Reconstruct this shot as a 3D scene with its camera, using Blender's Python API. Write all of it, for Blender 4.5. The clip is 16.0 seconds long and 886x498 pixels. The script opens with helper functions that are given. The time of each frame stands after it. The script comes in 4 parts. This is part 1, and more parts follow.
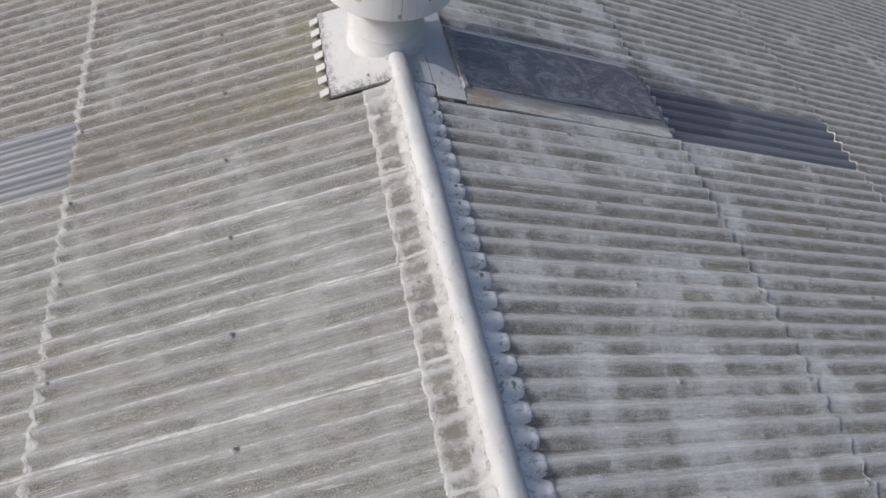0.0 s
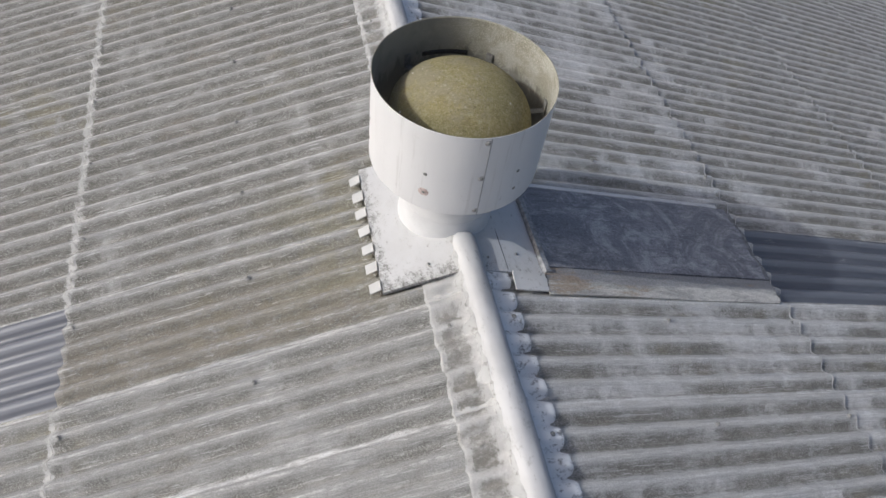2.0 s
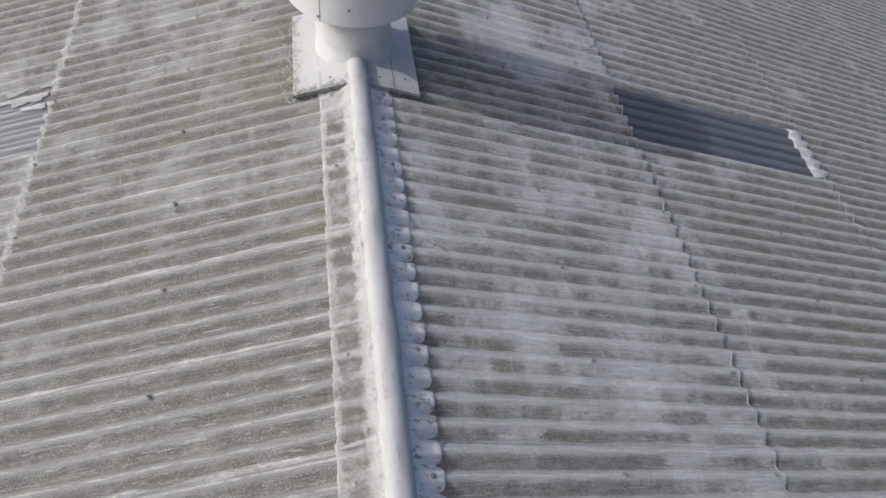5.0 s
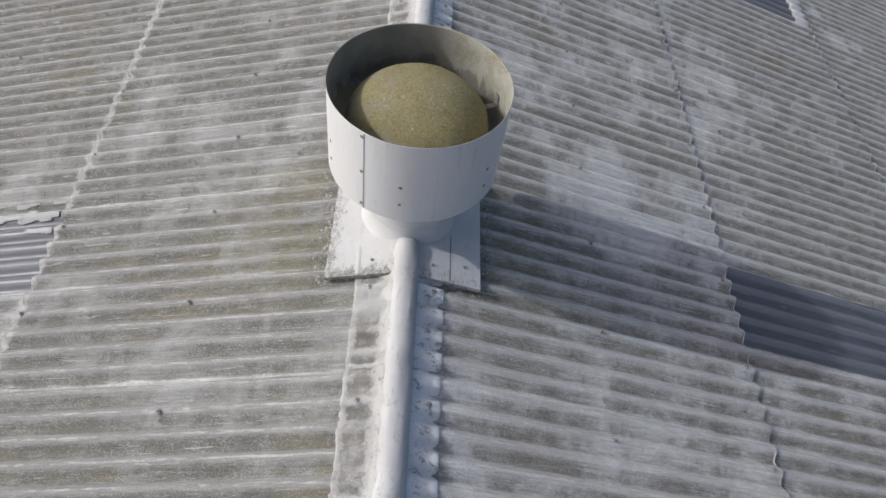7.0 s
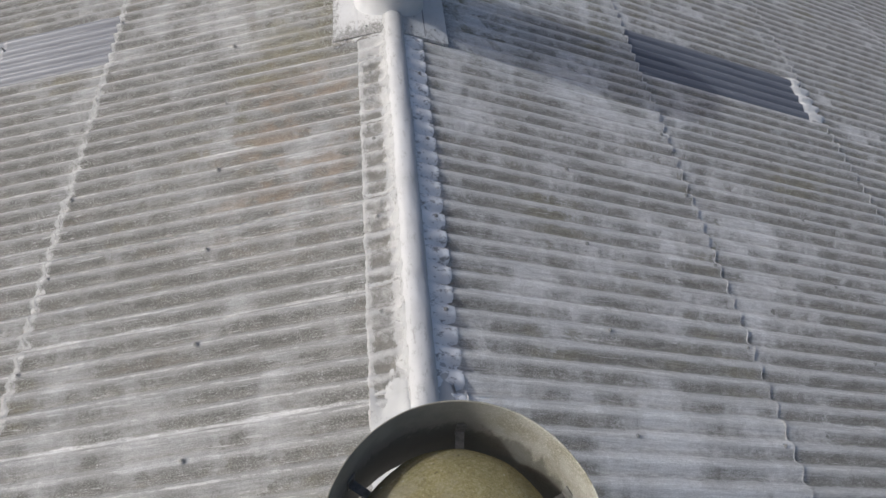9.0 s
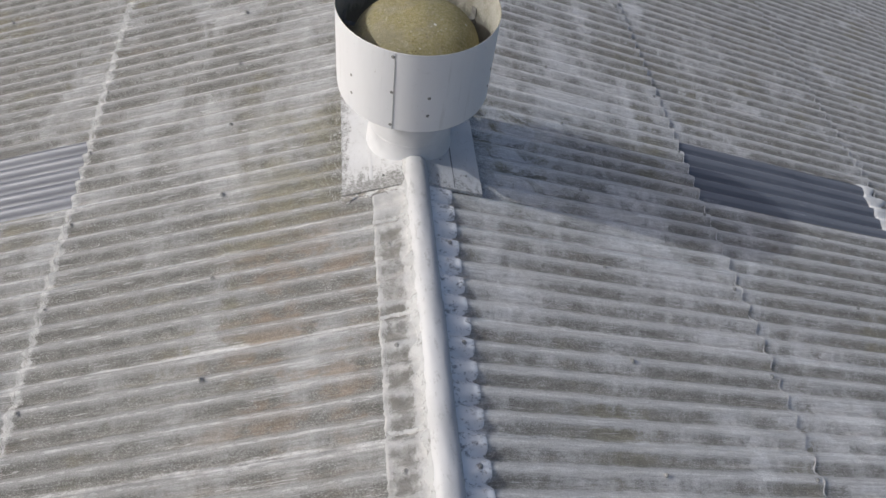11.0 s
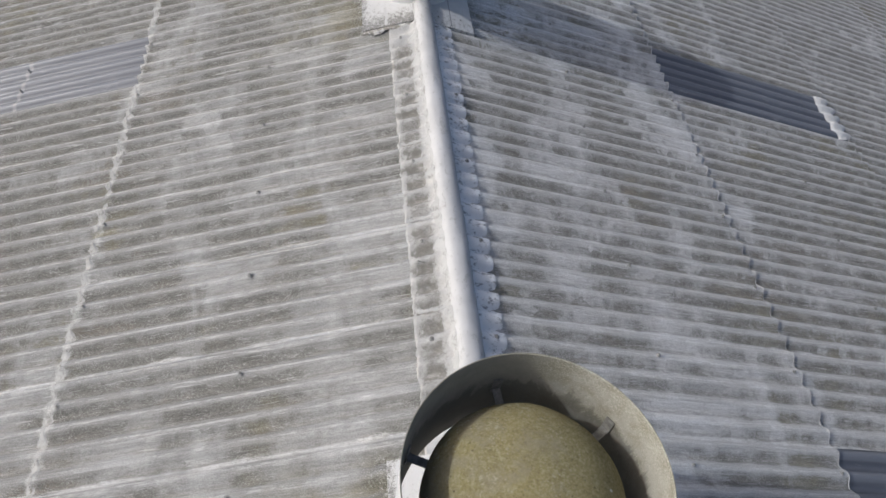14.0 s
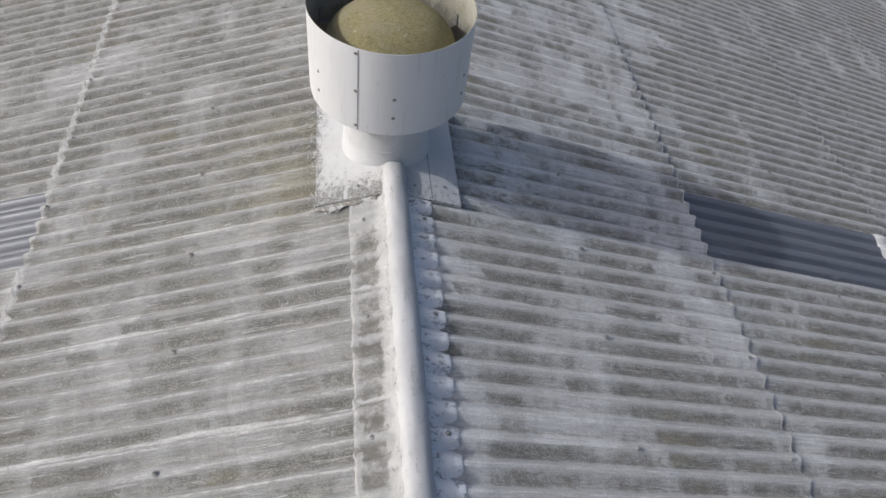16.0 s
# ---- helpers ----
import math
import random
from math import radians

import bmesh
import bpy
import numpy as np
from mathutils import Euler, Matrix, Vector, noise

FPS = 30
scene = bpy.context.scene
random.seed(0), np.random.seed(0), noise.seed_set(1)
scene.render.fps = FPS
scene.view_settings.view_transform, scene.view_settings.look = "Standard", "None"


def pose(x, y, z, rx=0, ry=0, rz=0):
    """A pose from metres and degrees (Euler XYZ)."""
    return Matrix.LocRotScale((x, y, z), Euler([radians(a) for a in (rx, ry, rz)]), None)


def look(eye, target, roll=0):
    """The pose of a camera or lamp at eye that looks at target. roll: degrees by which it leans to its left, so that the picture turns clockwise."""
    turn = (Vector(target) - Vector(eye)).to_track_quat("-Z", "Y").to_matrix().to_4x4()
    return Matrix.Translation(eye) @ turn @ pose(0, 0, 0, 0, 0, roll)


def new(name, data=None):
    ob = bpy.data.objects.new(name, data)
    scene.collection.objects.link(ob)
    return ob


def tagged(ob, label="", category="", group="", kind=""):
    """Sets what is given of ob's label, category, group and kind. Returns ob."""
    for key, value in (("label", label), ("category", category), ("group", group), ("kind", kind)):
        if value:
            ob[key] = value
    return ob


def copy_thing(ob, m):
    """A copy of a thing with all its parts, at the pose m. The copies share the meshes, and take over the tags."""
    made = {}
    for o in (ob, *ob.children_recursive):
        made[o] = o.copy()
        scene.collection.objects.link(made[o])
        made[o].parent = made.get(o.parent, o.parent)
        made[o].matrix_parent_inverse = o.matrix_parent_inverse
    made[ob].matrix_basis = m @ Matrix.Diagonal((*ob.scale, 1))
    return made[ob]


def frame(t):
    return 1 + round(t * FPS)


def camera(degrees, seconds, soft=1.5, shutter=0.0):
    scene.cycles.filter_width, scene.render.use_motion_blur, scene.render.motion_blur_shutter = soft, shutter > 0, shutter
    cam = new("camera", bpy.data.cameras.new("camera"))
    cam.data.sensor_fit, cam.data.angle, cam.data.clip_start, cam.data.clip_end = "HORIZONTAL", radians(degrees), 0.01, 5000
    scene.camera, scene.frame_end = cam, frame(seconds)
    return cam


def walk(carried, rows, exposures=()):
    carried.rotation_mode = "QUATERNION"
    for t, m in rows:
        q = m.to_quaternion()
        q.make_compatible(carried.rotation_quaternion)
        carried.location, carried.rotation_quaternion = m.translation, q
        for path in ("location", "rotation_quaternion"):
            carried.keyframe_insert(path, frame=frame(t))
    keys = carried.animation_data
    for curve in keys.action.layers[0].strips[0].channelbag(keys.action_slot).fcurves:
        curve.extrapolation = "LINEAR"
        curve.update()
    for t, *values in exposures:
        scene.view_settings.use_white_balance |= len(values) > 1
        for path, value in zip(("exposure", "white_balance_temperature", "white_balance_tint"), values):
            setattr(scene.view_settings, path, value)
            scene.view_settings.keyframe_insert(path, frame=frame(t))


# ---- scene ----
cam = camera(65.1, 16.0)
PATH = [
    (0, (-1.064, -1.851, 4.13), (-0.657, -0.698, 2.547), 9.6),
    (0.5, (-1.121, -1.203, 4.119), (-0.71, -0.05, 2.537), 9.6),
    (1, (-1.169, -0.634, 4.047), (-0.754, 0.517, 2.466), 9.7),
    (1.5, (-1.221, -0.17, 4.061), (-0.8, 0.984, 2.482), 9.7),
    (2, (-1.24, 0.296, 4.108), (-0.818, 1.454, 2.532), 9.5),
    (2.5, (-1.22, 0.847, 4.102), (-0.799, 2.01, 2.53), 9.3),
    (3, (-1.152, 1.487, 4.144), (-0.729, 2.656, 2.577), 9.2),
    (3.5, (-0.98, 2.164, 4.167), (-0.555, 3.336, 2.603), 9.2),
    (4, (-0.773, 2.794, 4.158), (-0.346, 3.969, 2.597), 9.1),
    (4.2, (-0.696, 3.033, 4.168), (-0.265, 4.208, 2.608), 9.3),
    (6.3, (-0.005, 5.209, 4.227), (0.124, 6.406, 2.629), 9.7),
    (6.5, (-0.01, 5.451, 4.245), (0.121, 6.648, 2.648), 9.7),
    (7, (-0.052, 6.054, 4.241), (0.077, 7.254, 2.647), 9.6),
    (7.5, (-0.127, 6.747, 4.15), (0.002, 7.954, 2.56), 9.5),
    (7.7, (-0.15, 7.077, 4.105), (-0.026, 8.286, 2.516), 9.4),
    (7.8, (-0.162, 7.212, 4.109), (-0.009, 8.424, 2.526), 9.2),
    (7.9, (-0.213, 7.357, 4.145), (0.017, 8.562, 2.565), 9.3),
    (8, (-0.254, 7.498, 4.181), (0.009, 8.696, 2.602), 9.0),
    (8.5, (-0.391, 8.239, 4.27), (-0.126, 9.423, 2.68), 9.2),
    (9, (-0.451, 8.847, 4.292), (-0.187, 10.034, 2.704), 9.0),
    (9.2, (-0.454, 9.059, 4.294), (-0.192, 10.249, 2.708), 8.9),
    (11.3, (-0.558, 11.236, 4.194), (-0.287, 12.433, 2.614), 8.9),
    (11.5, (-0.56, 11.463, 4.171), (-0.29, 12.661, 2.592), 8.9),
    (12, (-0.627, 11.976, 4.133), (-0.355, 13.18, 2.559), 8.9),
    (12.5, (-0.694, 12.525, 4.132), (-0.423, 13.732, 2.56), 8.8),
    (13, (-0.76, 13.103, 4.147), (-0.49, 14.314, 2.578), 8.8),
    (13.5, (-0.788, 13.72, 4.193), (-0.519, 14.935, 2.628), 8.8),
    (14, (-0.81, 14.32, 4.234), (-0.539, 15.538, 2.671), 8.8),
    (14.5, (-0.787, 14.918, 4.179), (-0.513, 16.141, 2.621), 8.8),
    (15, (-0.662, 15.546, 4.049), (-0.39, 16.777, 2.496), 8.8),
    (15.5, (-0.511, 16.188, 3.97), (-0.239, 17.423, 2.421), 8.8),
    (16, (-0.395, 16.798, 4.028), (-0.112, 18.043, 2.488), 9.1),
]
walk(cam, [(t, look(eye, target, roll)) for t, eye, target, roll in PATH], [(0.0, -0.15, 6200.0, 10.5), (16.0, -0.15, 6200.0, 10.5)])

# ---- world, sun ----
SUN_AZ, SUN_EL = 2.5, 34.5          # the light travels towards +x, turned a little to -y
world = bpy.data.worlds.new("world")
scene.world = world
world.use_nodes = True
wt = world.node_tree
sky = wt.nodes.new("ShaderNodeTexSky")
sky.sky_type, sky.sun_disc = "NISHITA", False
sky.sun_elevation, sky.sun_rotation = radians(SUN_EL), radians(270 + SUN_AZ)
sky.air_density, sky.dust_density, sky.ozone_density = 0.9, 5.5, 0.4
wt.links.new(sky.outputs[0], wt.nodes["Background"].inputs[0])
wt.nodes["Background"].inputs[1].default_value = 0.135
sun = new("sun", bpy.data.lights.new("sun", "SUN"))
sun.data.energy, sun.data.angle, sun.data.color = 2.4, radians(0.5), (0.985, 1.0, 0.985)
ce, se = math.cos(radians(SUN_EL)), math.sin(radians(SUN_EL))
ca, sa = math.cos(radians(SUN_AZ)), math.sin(radians(SUN_AZ))
sun.matrix_world = look((-40 * ce * ca, 10 + 40 * ce * sa, 40 * se), (0, 10, 0))

# ---- plan ----
P = 0.177                   # one corrugation
W = 5 * P                   # one sheet's cover
Y0 = 0.265                  # a side lap
APEX, SLOPE = 0.067, 0.286  # the crests' plane: z = APEX - SLOPE * |x|
TILT = math.atan(SLOPE)
AMP = 0.0255
LAPS = [0.0, 3.04, 5.93, 8.83, 11.73, 14.63]
VENTS = [3.72, 9.59, 15.34, 21.23]
K0, K1 = -10, 45            # columns of sheets along the ridge
N0, N1 = -4, 33             # those that are single objects
GROUND = -10.0


def crest_z(x):
    return APEX - SLOPE * abs(x)


def wave(y):
    """Height of the corrugation under its crest plane."""
    return AMP * (math.cos(2 * math.pi * y / P) - 1)


def nz(x, y, z=0.0):
    return noise.noise(Vector((x, y, z)))


# ---- materials ----
class Mat:
    """A small helper to write node materials."""

    def __init__(self, name, rough=0.8, metal=0.0, spec=0.3):
        self.m = bpy.data.materials.new(name)
        self.m.use_nodes = True
        self.t = self.m.node_tree
        self.b = self.t.nodes["Principled BSDF"]
        self.b.inputs["Roughness"].default_value = rough
        self.b.inputs["Metallic"].default_value = metal
        self.b.inputs["Specular IOR Level"].default_value = spec
        self.geo = self.t.nodes.new("ShaderNodeNewGeometry")
        self.pos = self.geo.outputs["Position"]

    def put(self, node, i, v):
        if isinstance(v, bpy.types.NodeSocket):
            self.t.links.new(v, node.inputs[i])
        elif v is not None:
            node.inputs[i].default_value = v

    def math(self, op, a, b=None, c=None, clamp=False):
        n = self.t.nodes.new("ShaderNodeMath")
        n.operation, n.use_clamp = op, clamp
        for i, v in enumerate((a, b, c)):
            self.put(n, i, v)
        return n.outputs[0]

    def scale(self, v, s):
        n = self.t.nodes.new("ShaderNodeVectorMath")
        n.operation = "MULTIPLY"
        self.put(n, 0, v)
        n.inputs[1].default_value = s
        return n.outputs[0]

    def xyz(self, v):
        n = self.t.nodes.new("ShaderNodeSeparateXYZ")
        self.put(n, 0, v)
        return n.outputs

    def noise(self, v, scale=1.0, detail=3.0, rough=0.55, warp=0.0):
        n = self.t.nodes.new("ShaderNodeTexNoise")
        self.put(n, "Vector", v)
        for k, x in (("Scale", scale), ("Detail", detail), ("Roughness", rough), ("Distortion", warp)):
            n.inputs[k].default_value = x
        return n.outputs[0]

    def voronoi(self, v, scale):
        n = self.t.nodes.new("ShaderNodeTexVoronoi")
        self.put(n, "Vector", v)
        n.inputs["Scale"].default_value = scale
        return n.outputs[0]

    def band(self, v, lo, hi, a=0.0, b=1.0):
        n = self.t.nodes.new("ShaderNodeMapRange")
        n.interpolation_type = "SMOOTHSTEP"
        self.put(n, 0, v)
        for i, x in enumerate((lo, hi, a, b)):
            n.inputs[1 + i].default_value = x
        return n.outputs[0]

    def mix(self, f, a, b):
        n = self.t.nodes.new("ShaderNodeMix")
        n.data_type = "RGBA"
        self.put(n, 0, f)
        self.put(n, 6, a if isinstance(a, bpy.types.NodeSocket) else (*a, 1))
        self.put(n, 7, b if isinstance(b, bpy.types.NodeSocket) else (*b, 1))
        return n.outputs[2]

    def gain(self, c, f):
        n = self.t.nodes.new("ShaderNodeVectorMath")
        n.operation = "SCALE"
        self.put(n, 0, c)
        self.put(n, "Scale", f)
        return n.outputs[0]

    def random(self):
        return self.t.nodes.new("ShaderNodeObjectInfo").outputs["Random"]

    def local(self):
        return self.t.nodes.new("ShaderNodeTexCoord").outputs["Object"]

    def made(self, color, bump=None, strength=0.3, distance=0.004, rough=None):
        self.put(self.b, "Base Color", color if isinstance(color, bpy.types.NodeSocket) else (*color, 1))
        if rough is not None:
            self.put(self.b, "Roughness", rough)
        if bump is not None:
            n = self.t.nodes.new("ShaderNodeBump")
            n.inputs["Strength"].default_value, n.inputs["Distance"].default_value = strength, distance
            self.put(n, "Height", bump)
            self.t.links.new(n.outputs[0], self.b.inputs["Normal"])
        return self.m


def cement_sheet():
    """Weathered fibre cement: pale worn crests, lichen bands in the valleys broken into blocks, chalky wash in patches."""
    k = Mat("weathered_fibre_cement", 0.92, spec=0.2)
    s = k.xyz(k.pos)
    cycles = k.math("DIVIDE", s[1], P)
    ragged = k.noise(k.scale(k.pos, (7.0, 19.0, 0.0)), 1.0, 6, 0.72)
    rough = k.noise(k.scale(k.pos, (9.0, 26.0, 0.0)), 1.0, 6, 0.75)
    fine = k.noise(k.scale(k.pos, (14.0, 34.0, 14.0)), 1.0, 6, 0.72)
    speck = k.noise(k.scale(k.pos, (76, 100, 76)), 1.0, 7, 0.85)
    clump = k.noise(k.scale(k.pos, (5.0, 11.0, 0.0)), 1.0, 4, 0.7)
    # 0 on a crest, 0.5 in the valley north of it
    phase = k.math("FRACT", k.math("ADD", cycles, k.math("MULTIPLY", k.math("SUBTRACT", ragged, 0.5), 0.34)))
    hold = k.math("MULTIPLY", k.band(phase, 0.24, 0.40), k.band(phase, 0.97, 0.66))
    lane = k.math("FLOOR", k.math("ADD", cycles, 0.10))
    row = k.t.nodes.new("ShaderNodeCombineXYZ")
    k.put(row, 0, k.math("ADD", k.math("MULTIPLY", s[0], 0.85), k.math("MULTIPLY", k.math("SUBTRACT", ragged, 0.5), 0.7)))
    k.put(row, 1, k.math("MULTIPLY", lane, 7.31))
    seg = k.noise(row.outputs[0], 1.0, 2, 0.55)
    # blocks with ragged but definite ends, one to four corrugations wide
    warp = k.t.nodes.new("ShaderNodeCombineXYZ")
    k.put(warp, 0, k.math("ADD", k.math("MULTIPLY", s[0], 2.0), k.math("MULTIPLY", clump, 0.75)))
    k.put(warp, 1, k.math("ADD", k.math("MULTIPLY", lane, 0.42), k.math("MULTIPLY", k.noise(k.scale(k.pos, (3.0, 9.0, 0.0)), 1.3, 4, 0.6), 0.5)))
    cell = k.t.nodes.new("ShaderNodeTexVoronoi")
    k.put(cell, "Vector", warp.outputs[0])
    cell.inputs["Scale"].default_value = 1.0
    patch = k.xyz(cell.outputs["Color"])[0]
    cols = k.noise(k.scale(k.pos, (1.7, 0.75, 0.0)), 1.0, 6, 0.64, 0.5)
    big = k.noise(k.pos, 0.30, 2, 0.5)
    # more wash on the eastern slope, its tone also raised for missing fill light
    east_side = k.band(s[0], -0.2, 0.2)
    west = k.math("SUBTRACT", 1.0, east_side)
    d = k.math("MULTIPLY", k.math("SUBTRACT", seg, 0.5), 1.05)
    d = k.math("ADD", d, k.math("MULTIPLY", k.math("SUBTRACT", patch, 0.5), 0.30))
    d = k.math("SUBTRACT", d, k.math("MULTIPLY", k.math("SUBTRACT", cols, 0.5), 2.2))
    d = k.math("ADD", d, k.math("MULTIPLY", k.math("SUBTRACT", big, 0.5), 0.5))
    d = k.math("ADD", d, k.math("MULTIPLY", k.math("SUBTRACT", k.random(), 0.5), 0.16))
    d = k.math("ADD", d, k.math("MULTIPLY", k.math("SUBTRACT", fine, 0.5), 0.55))
    # the western slope is cleaner south of the first vent and again past the third
    calm = k.math("MULTIPLY", k.band(k.math("ADD", s[1], k.math("MULTIPLY", k.math("SUBTRACT", ragged, 0.5), 0.03)), 2.945, 2.905), west)
    d = k.math("ADD", d, k.math("MULTIPLY", west, k.math("SUBTRACT", k.math("MULTIPLY", k.band(s[1], 2.9, 3.4), k.band(s[1], 9.5, 6.5, 0.0, 0.16)), k.band(s[1], 14.0, 18.0, 0.0, 0.12))))
    d = k.math("SUBTRACT", d, k.math("MULTIPLY", east_side, k.band(s[1], 8.5, 11.0, 0.03, 0.12)))
    # darker out from the ridge on both slopes: lens falloff put into the colour
    d = k.math("ADD", d, k.math("ADD", k.band(k.math("ABSOLUTE", s[0]), 2.8, 5.0, 0.16, 0.50), k.band(s[0], -2.9, -4.2, 0.0, 0.14)))
    full = k.math("MULTIPLY", k.band(d, -0.24, 0.28), k.band(clump, 0.30, 0.62, 0.72, 1.0))
    dark = k.math("MULTIPLY", k.math("ADD", k.math("MULTIPLY", hold, 0.80), 0.20), full)
    dark = k.math("MULTIPLY", dark, k.math("SUBTRACT", 1.0, k.math("MULTIPLY", calm, 0.36)))
    pale = k.math("MULTIPLY", k.band(d, -0.02, -0.42), k.math("SUBTRACT", 1.0, k.math("MULTIPLY", hold, 0.62)))
    pale = k.math("MULTIPLY", pale, k.math("SUBTRACT", 1.0, k.math("MULTIPLY", calm, 0.55)))
    c = k.mix(dark, k.mix(east_side, (0.325, 0.324, 0.316), (0.520, 0.518, 0.508)), k.mix(east_side, (0.170, 0.166, 0.153), (0.226, 0.218, 0.200)))
    c = k.mix(pale, c, k.mix(east_side, (0.435, 0.436, 0.431), (0.645, 0.645, 0.635)))
    # grime in the valleys, worn pale lines on the crests
    c = k.mix(k.math("MULTIPLY", k.math("MULTIPLY", k.band(phase, 0.34, 0.44), k.band(phase, 0.66, 0.50)), k.band(rough, 0.40, 0.60, 0.10, 0.50)), c, (0.175, 0.17, 0.155))
    top = k.math("FRACT", k.math("ADD", cycles, k.math("ADD", 0.44, k.math("MULTIPLY", k.math("SUBTRACT", clump, 0.5), 0.26))))
    wear = k.band(k.math("ABSOLUTE", k.math("SUBTRACT", top, 0.5)), 0.075, 0.025)
    c = k.mix(k.math("MULTIPLY", wear, k.band(k.math("ADD", rough, k.math("MULTIPLY", k.math("SUBTRACT", seg, 0.5), 0.5)), 0.44, 0.60, 0.0, 0.50)), c, (0.67, 0.672, 0.66))
    # side laps are smeared with pale slurry
    lap = k.math("ABSOLUTE", k.math("SUBTRACT", k.math("FLOORED_MODULO", k.math("SUBTRACT", s[1], Y0 - 0.03 - W / 2), W), W / 2))
    lap = k.math("ADD", lap, k.math("MULTIPLY", k.math("SUBTRACT", k.noise(k.scale(k.pos, (2.5, 9.0, 0)), 1.0, 4), 0.45), 0.10))
    c = k.mix(k.math("MULTIPLY", k.band(lap, 0.036, 0.010), k.band(fine, 0.38, 0.55, 0.35, 0.85)), c, (0.70, 0.705, 0.70))
    smear = k.math("ABSOLUTE", k.math("ADD", k.math("ADD", s[0], LAPS[1] - 0.015), k.math("MULTIPLY", k.math("SUBTRACT", clump, 0.5), 0.16)))
    smear = k.math("MULTIPLY", k.band(smear, 0.055, 0.015), k.math("MULTIPLY", k.band(s[1], 2.2, 3.4, 0.25, 1.0), k.band(k.noise(k.scale(k.pos, (4.0, 5.0, 0.0)), 1.0, 4, 0.6), 0.34, 0.52)))
    c = k.mix(k.math("MULTIPLY", smear, k.band(fine, 0.36, 0.54, 0.45, 0.9)), c, (0.53, 0.528, 0.518))
    tuft = k.math("ABSOLUTE", k.math("ADD", k.math("ADD", s[0], LAPS[1] - 0.10), k.math("MULTIPLY", k.math("SUBTRACT", clump, 0.5), 0.22)))
    tuft = k.math("MULTIPLY", k.math("MULTIPLY", k.band(tuft, 0.10, 0.03), hold), k.math("MULTIPLY", k.band(speck, 0.44, 0.53, 0.2, 1.0), k.band(seg, 0.40, 0.52, 0.2, 0.75)))
    c = k.mix(tuft, c, (0.125, 0.122, 0.108))
    # dark lichen grains in clumps, pale grains between them, brown and olive stains
    grains = k.math("MULTIPLY", k.band(speck, 0.495, 0.53), k.math("MULTIPLY", k.band(dark, 0.10, 0.60), k.band(clump, 0.38, 0.58, 0.30, 1.0)))
    c = k.mix(k.math("MULTIPLY", grains, k.mix(east_side, (0.55,) * 3, (0.45,) * 3)), c, (0.105, 0.103, 0.092))
    c = k.mix(k.math("MULTIPLY", k.math("MULTIPLY", k.band(speck, 0.47, 0.42), k.band(dark, 0.1, 0.6)), k.band(clump, 0.60, 0.42, 0.25, 0.65)), c, (0.52, 0.52, 0.505))
    olive = k.math("MULTIPLY", k.band(k.noise(k.pos, 0.9, 5, 0.65), 0.54, 0.70), k.band(dark, 0.2, 0.7))
    c = k.mix(k.math("MULTIPLY", olive, 0.45), c, (0.235, 0.212, 0.135))
    brown = k.math("MULTIPLY", k.band(k.noise(k.scale(k.pos, (0.8, 1.5, 0.0)), 1.0, 5, 0.7, 0.5), 0.54, 0.68), k.band(fine, 0.38, 0.58))
    c = k.mix(k.math("MULTIPLY", brown, k.math("ADD", 0.06, k.math("MULTIPLY", dark, 0.26))), c, (0.265, 0.215, 0.165))
    rusty = k.math("MULTIPLY", k.math("MULTIPLY", k.band(s[1], 12.2, 13.0), k.band(s[1], 14.9, 14.2)), k.math("MULTIPLY", k.band(s[0], -1.9, -1.2), k.band(s[0], -0.30, -0.45)))
    rusty = k.math("MULTIPLY", rusty, k.math("MULTIPLY", k.band(k.noise(k.scale(k.pos, (2.2, 4.0, 0.0)), 1.0, 6, 0.72), 0.46, 0.60), k.math("ADD", 0.35, k.math("MULTIPLY", hold, 0.65))))
    c = k.mix(k.math("MULTIPLY", rusty, 0.55), c, (0.275, 0.21, 0.155))
    sour = k.math("MULTIPLY", k.math("MULTIPLY", k.band(s[1], 2.91, 2.94), k.band(s[1], 3.75, 3.2)), k.math("MULTIPLY", k.band(s[0], -0.4, -0.8), k.band(fine, 0.36, 0.52)))
    c = k.mix(k.math("MULTIPLY", sour, 0.55), c, (0.205, 0.182, 0.145))
    # yellowish growth where the vents drip
    vy = k.math("ABSOLUTE", k.math("SUBTRACT", k.math("FLOORED_MODULO", k.math("SUBTRACT", s[1], VENTS[0] - 2.912), 5.823), 2.912))
    ax = k.math("ABSOLUTE", s[0])
    wet = k.math("MULTIPLY", k.band(vy, 0.95, 0.35), k.band(ax, 1.9, 0.6))
    wet = k.math("MULTIPLY", wet, k.band(k.math("ADD", k.math("MULTIPLY", k.noise(k.pos, 2.6, 6, 0.7), 1.2), k.math("MULTIPLY", hold, 0.10)), 0.52, 0.74))
    c = k.mix(k.math("MULTIPLY", wet, 0.45), c, (0.245, 0.225, 0.14))
    wash = k.math("MULTIPLY", k.math("MULTIPLY", k.band(vy, 1.1, 0.4), k.band(s[0], 0.45, 0.65)), k.math("MULTIPLY", k.band(s[0], 2.0, 0.9), k.band(s[1], 11.0, 13.5)))
    wash = k.math("MULTIPLY", wash, k.band(k.noise(k.scale(k.pos, (3.0, 6.0, 0.0)), 1.0, 7, 0.75, 0.6), 0.42, 0.55))
    c = k.mix(k.math("MULTIPLY", wash, 0.85), c, (0.60, 0.605, 0.61))
    soot = k.math("MULTIPLY", k.math("MULTIPLY", k.band(vy, 0.75, 0.58), k.band(ax, 0.84, 0.60)), k.band(speck, 0.44, 0.54))
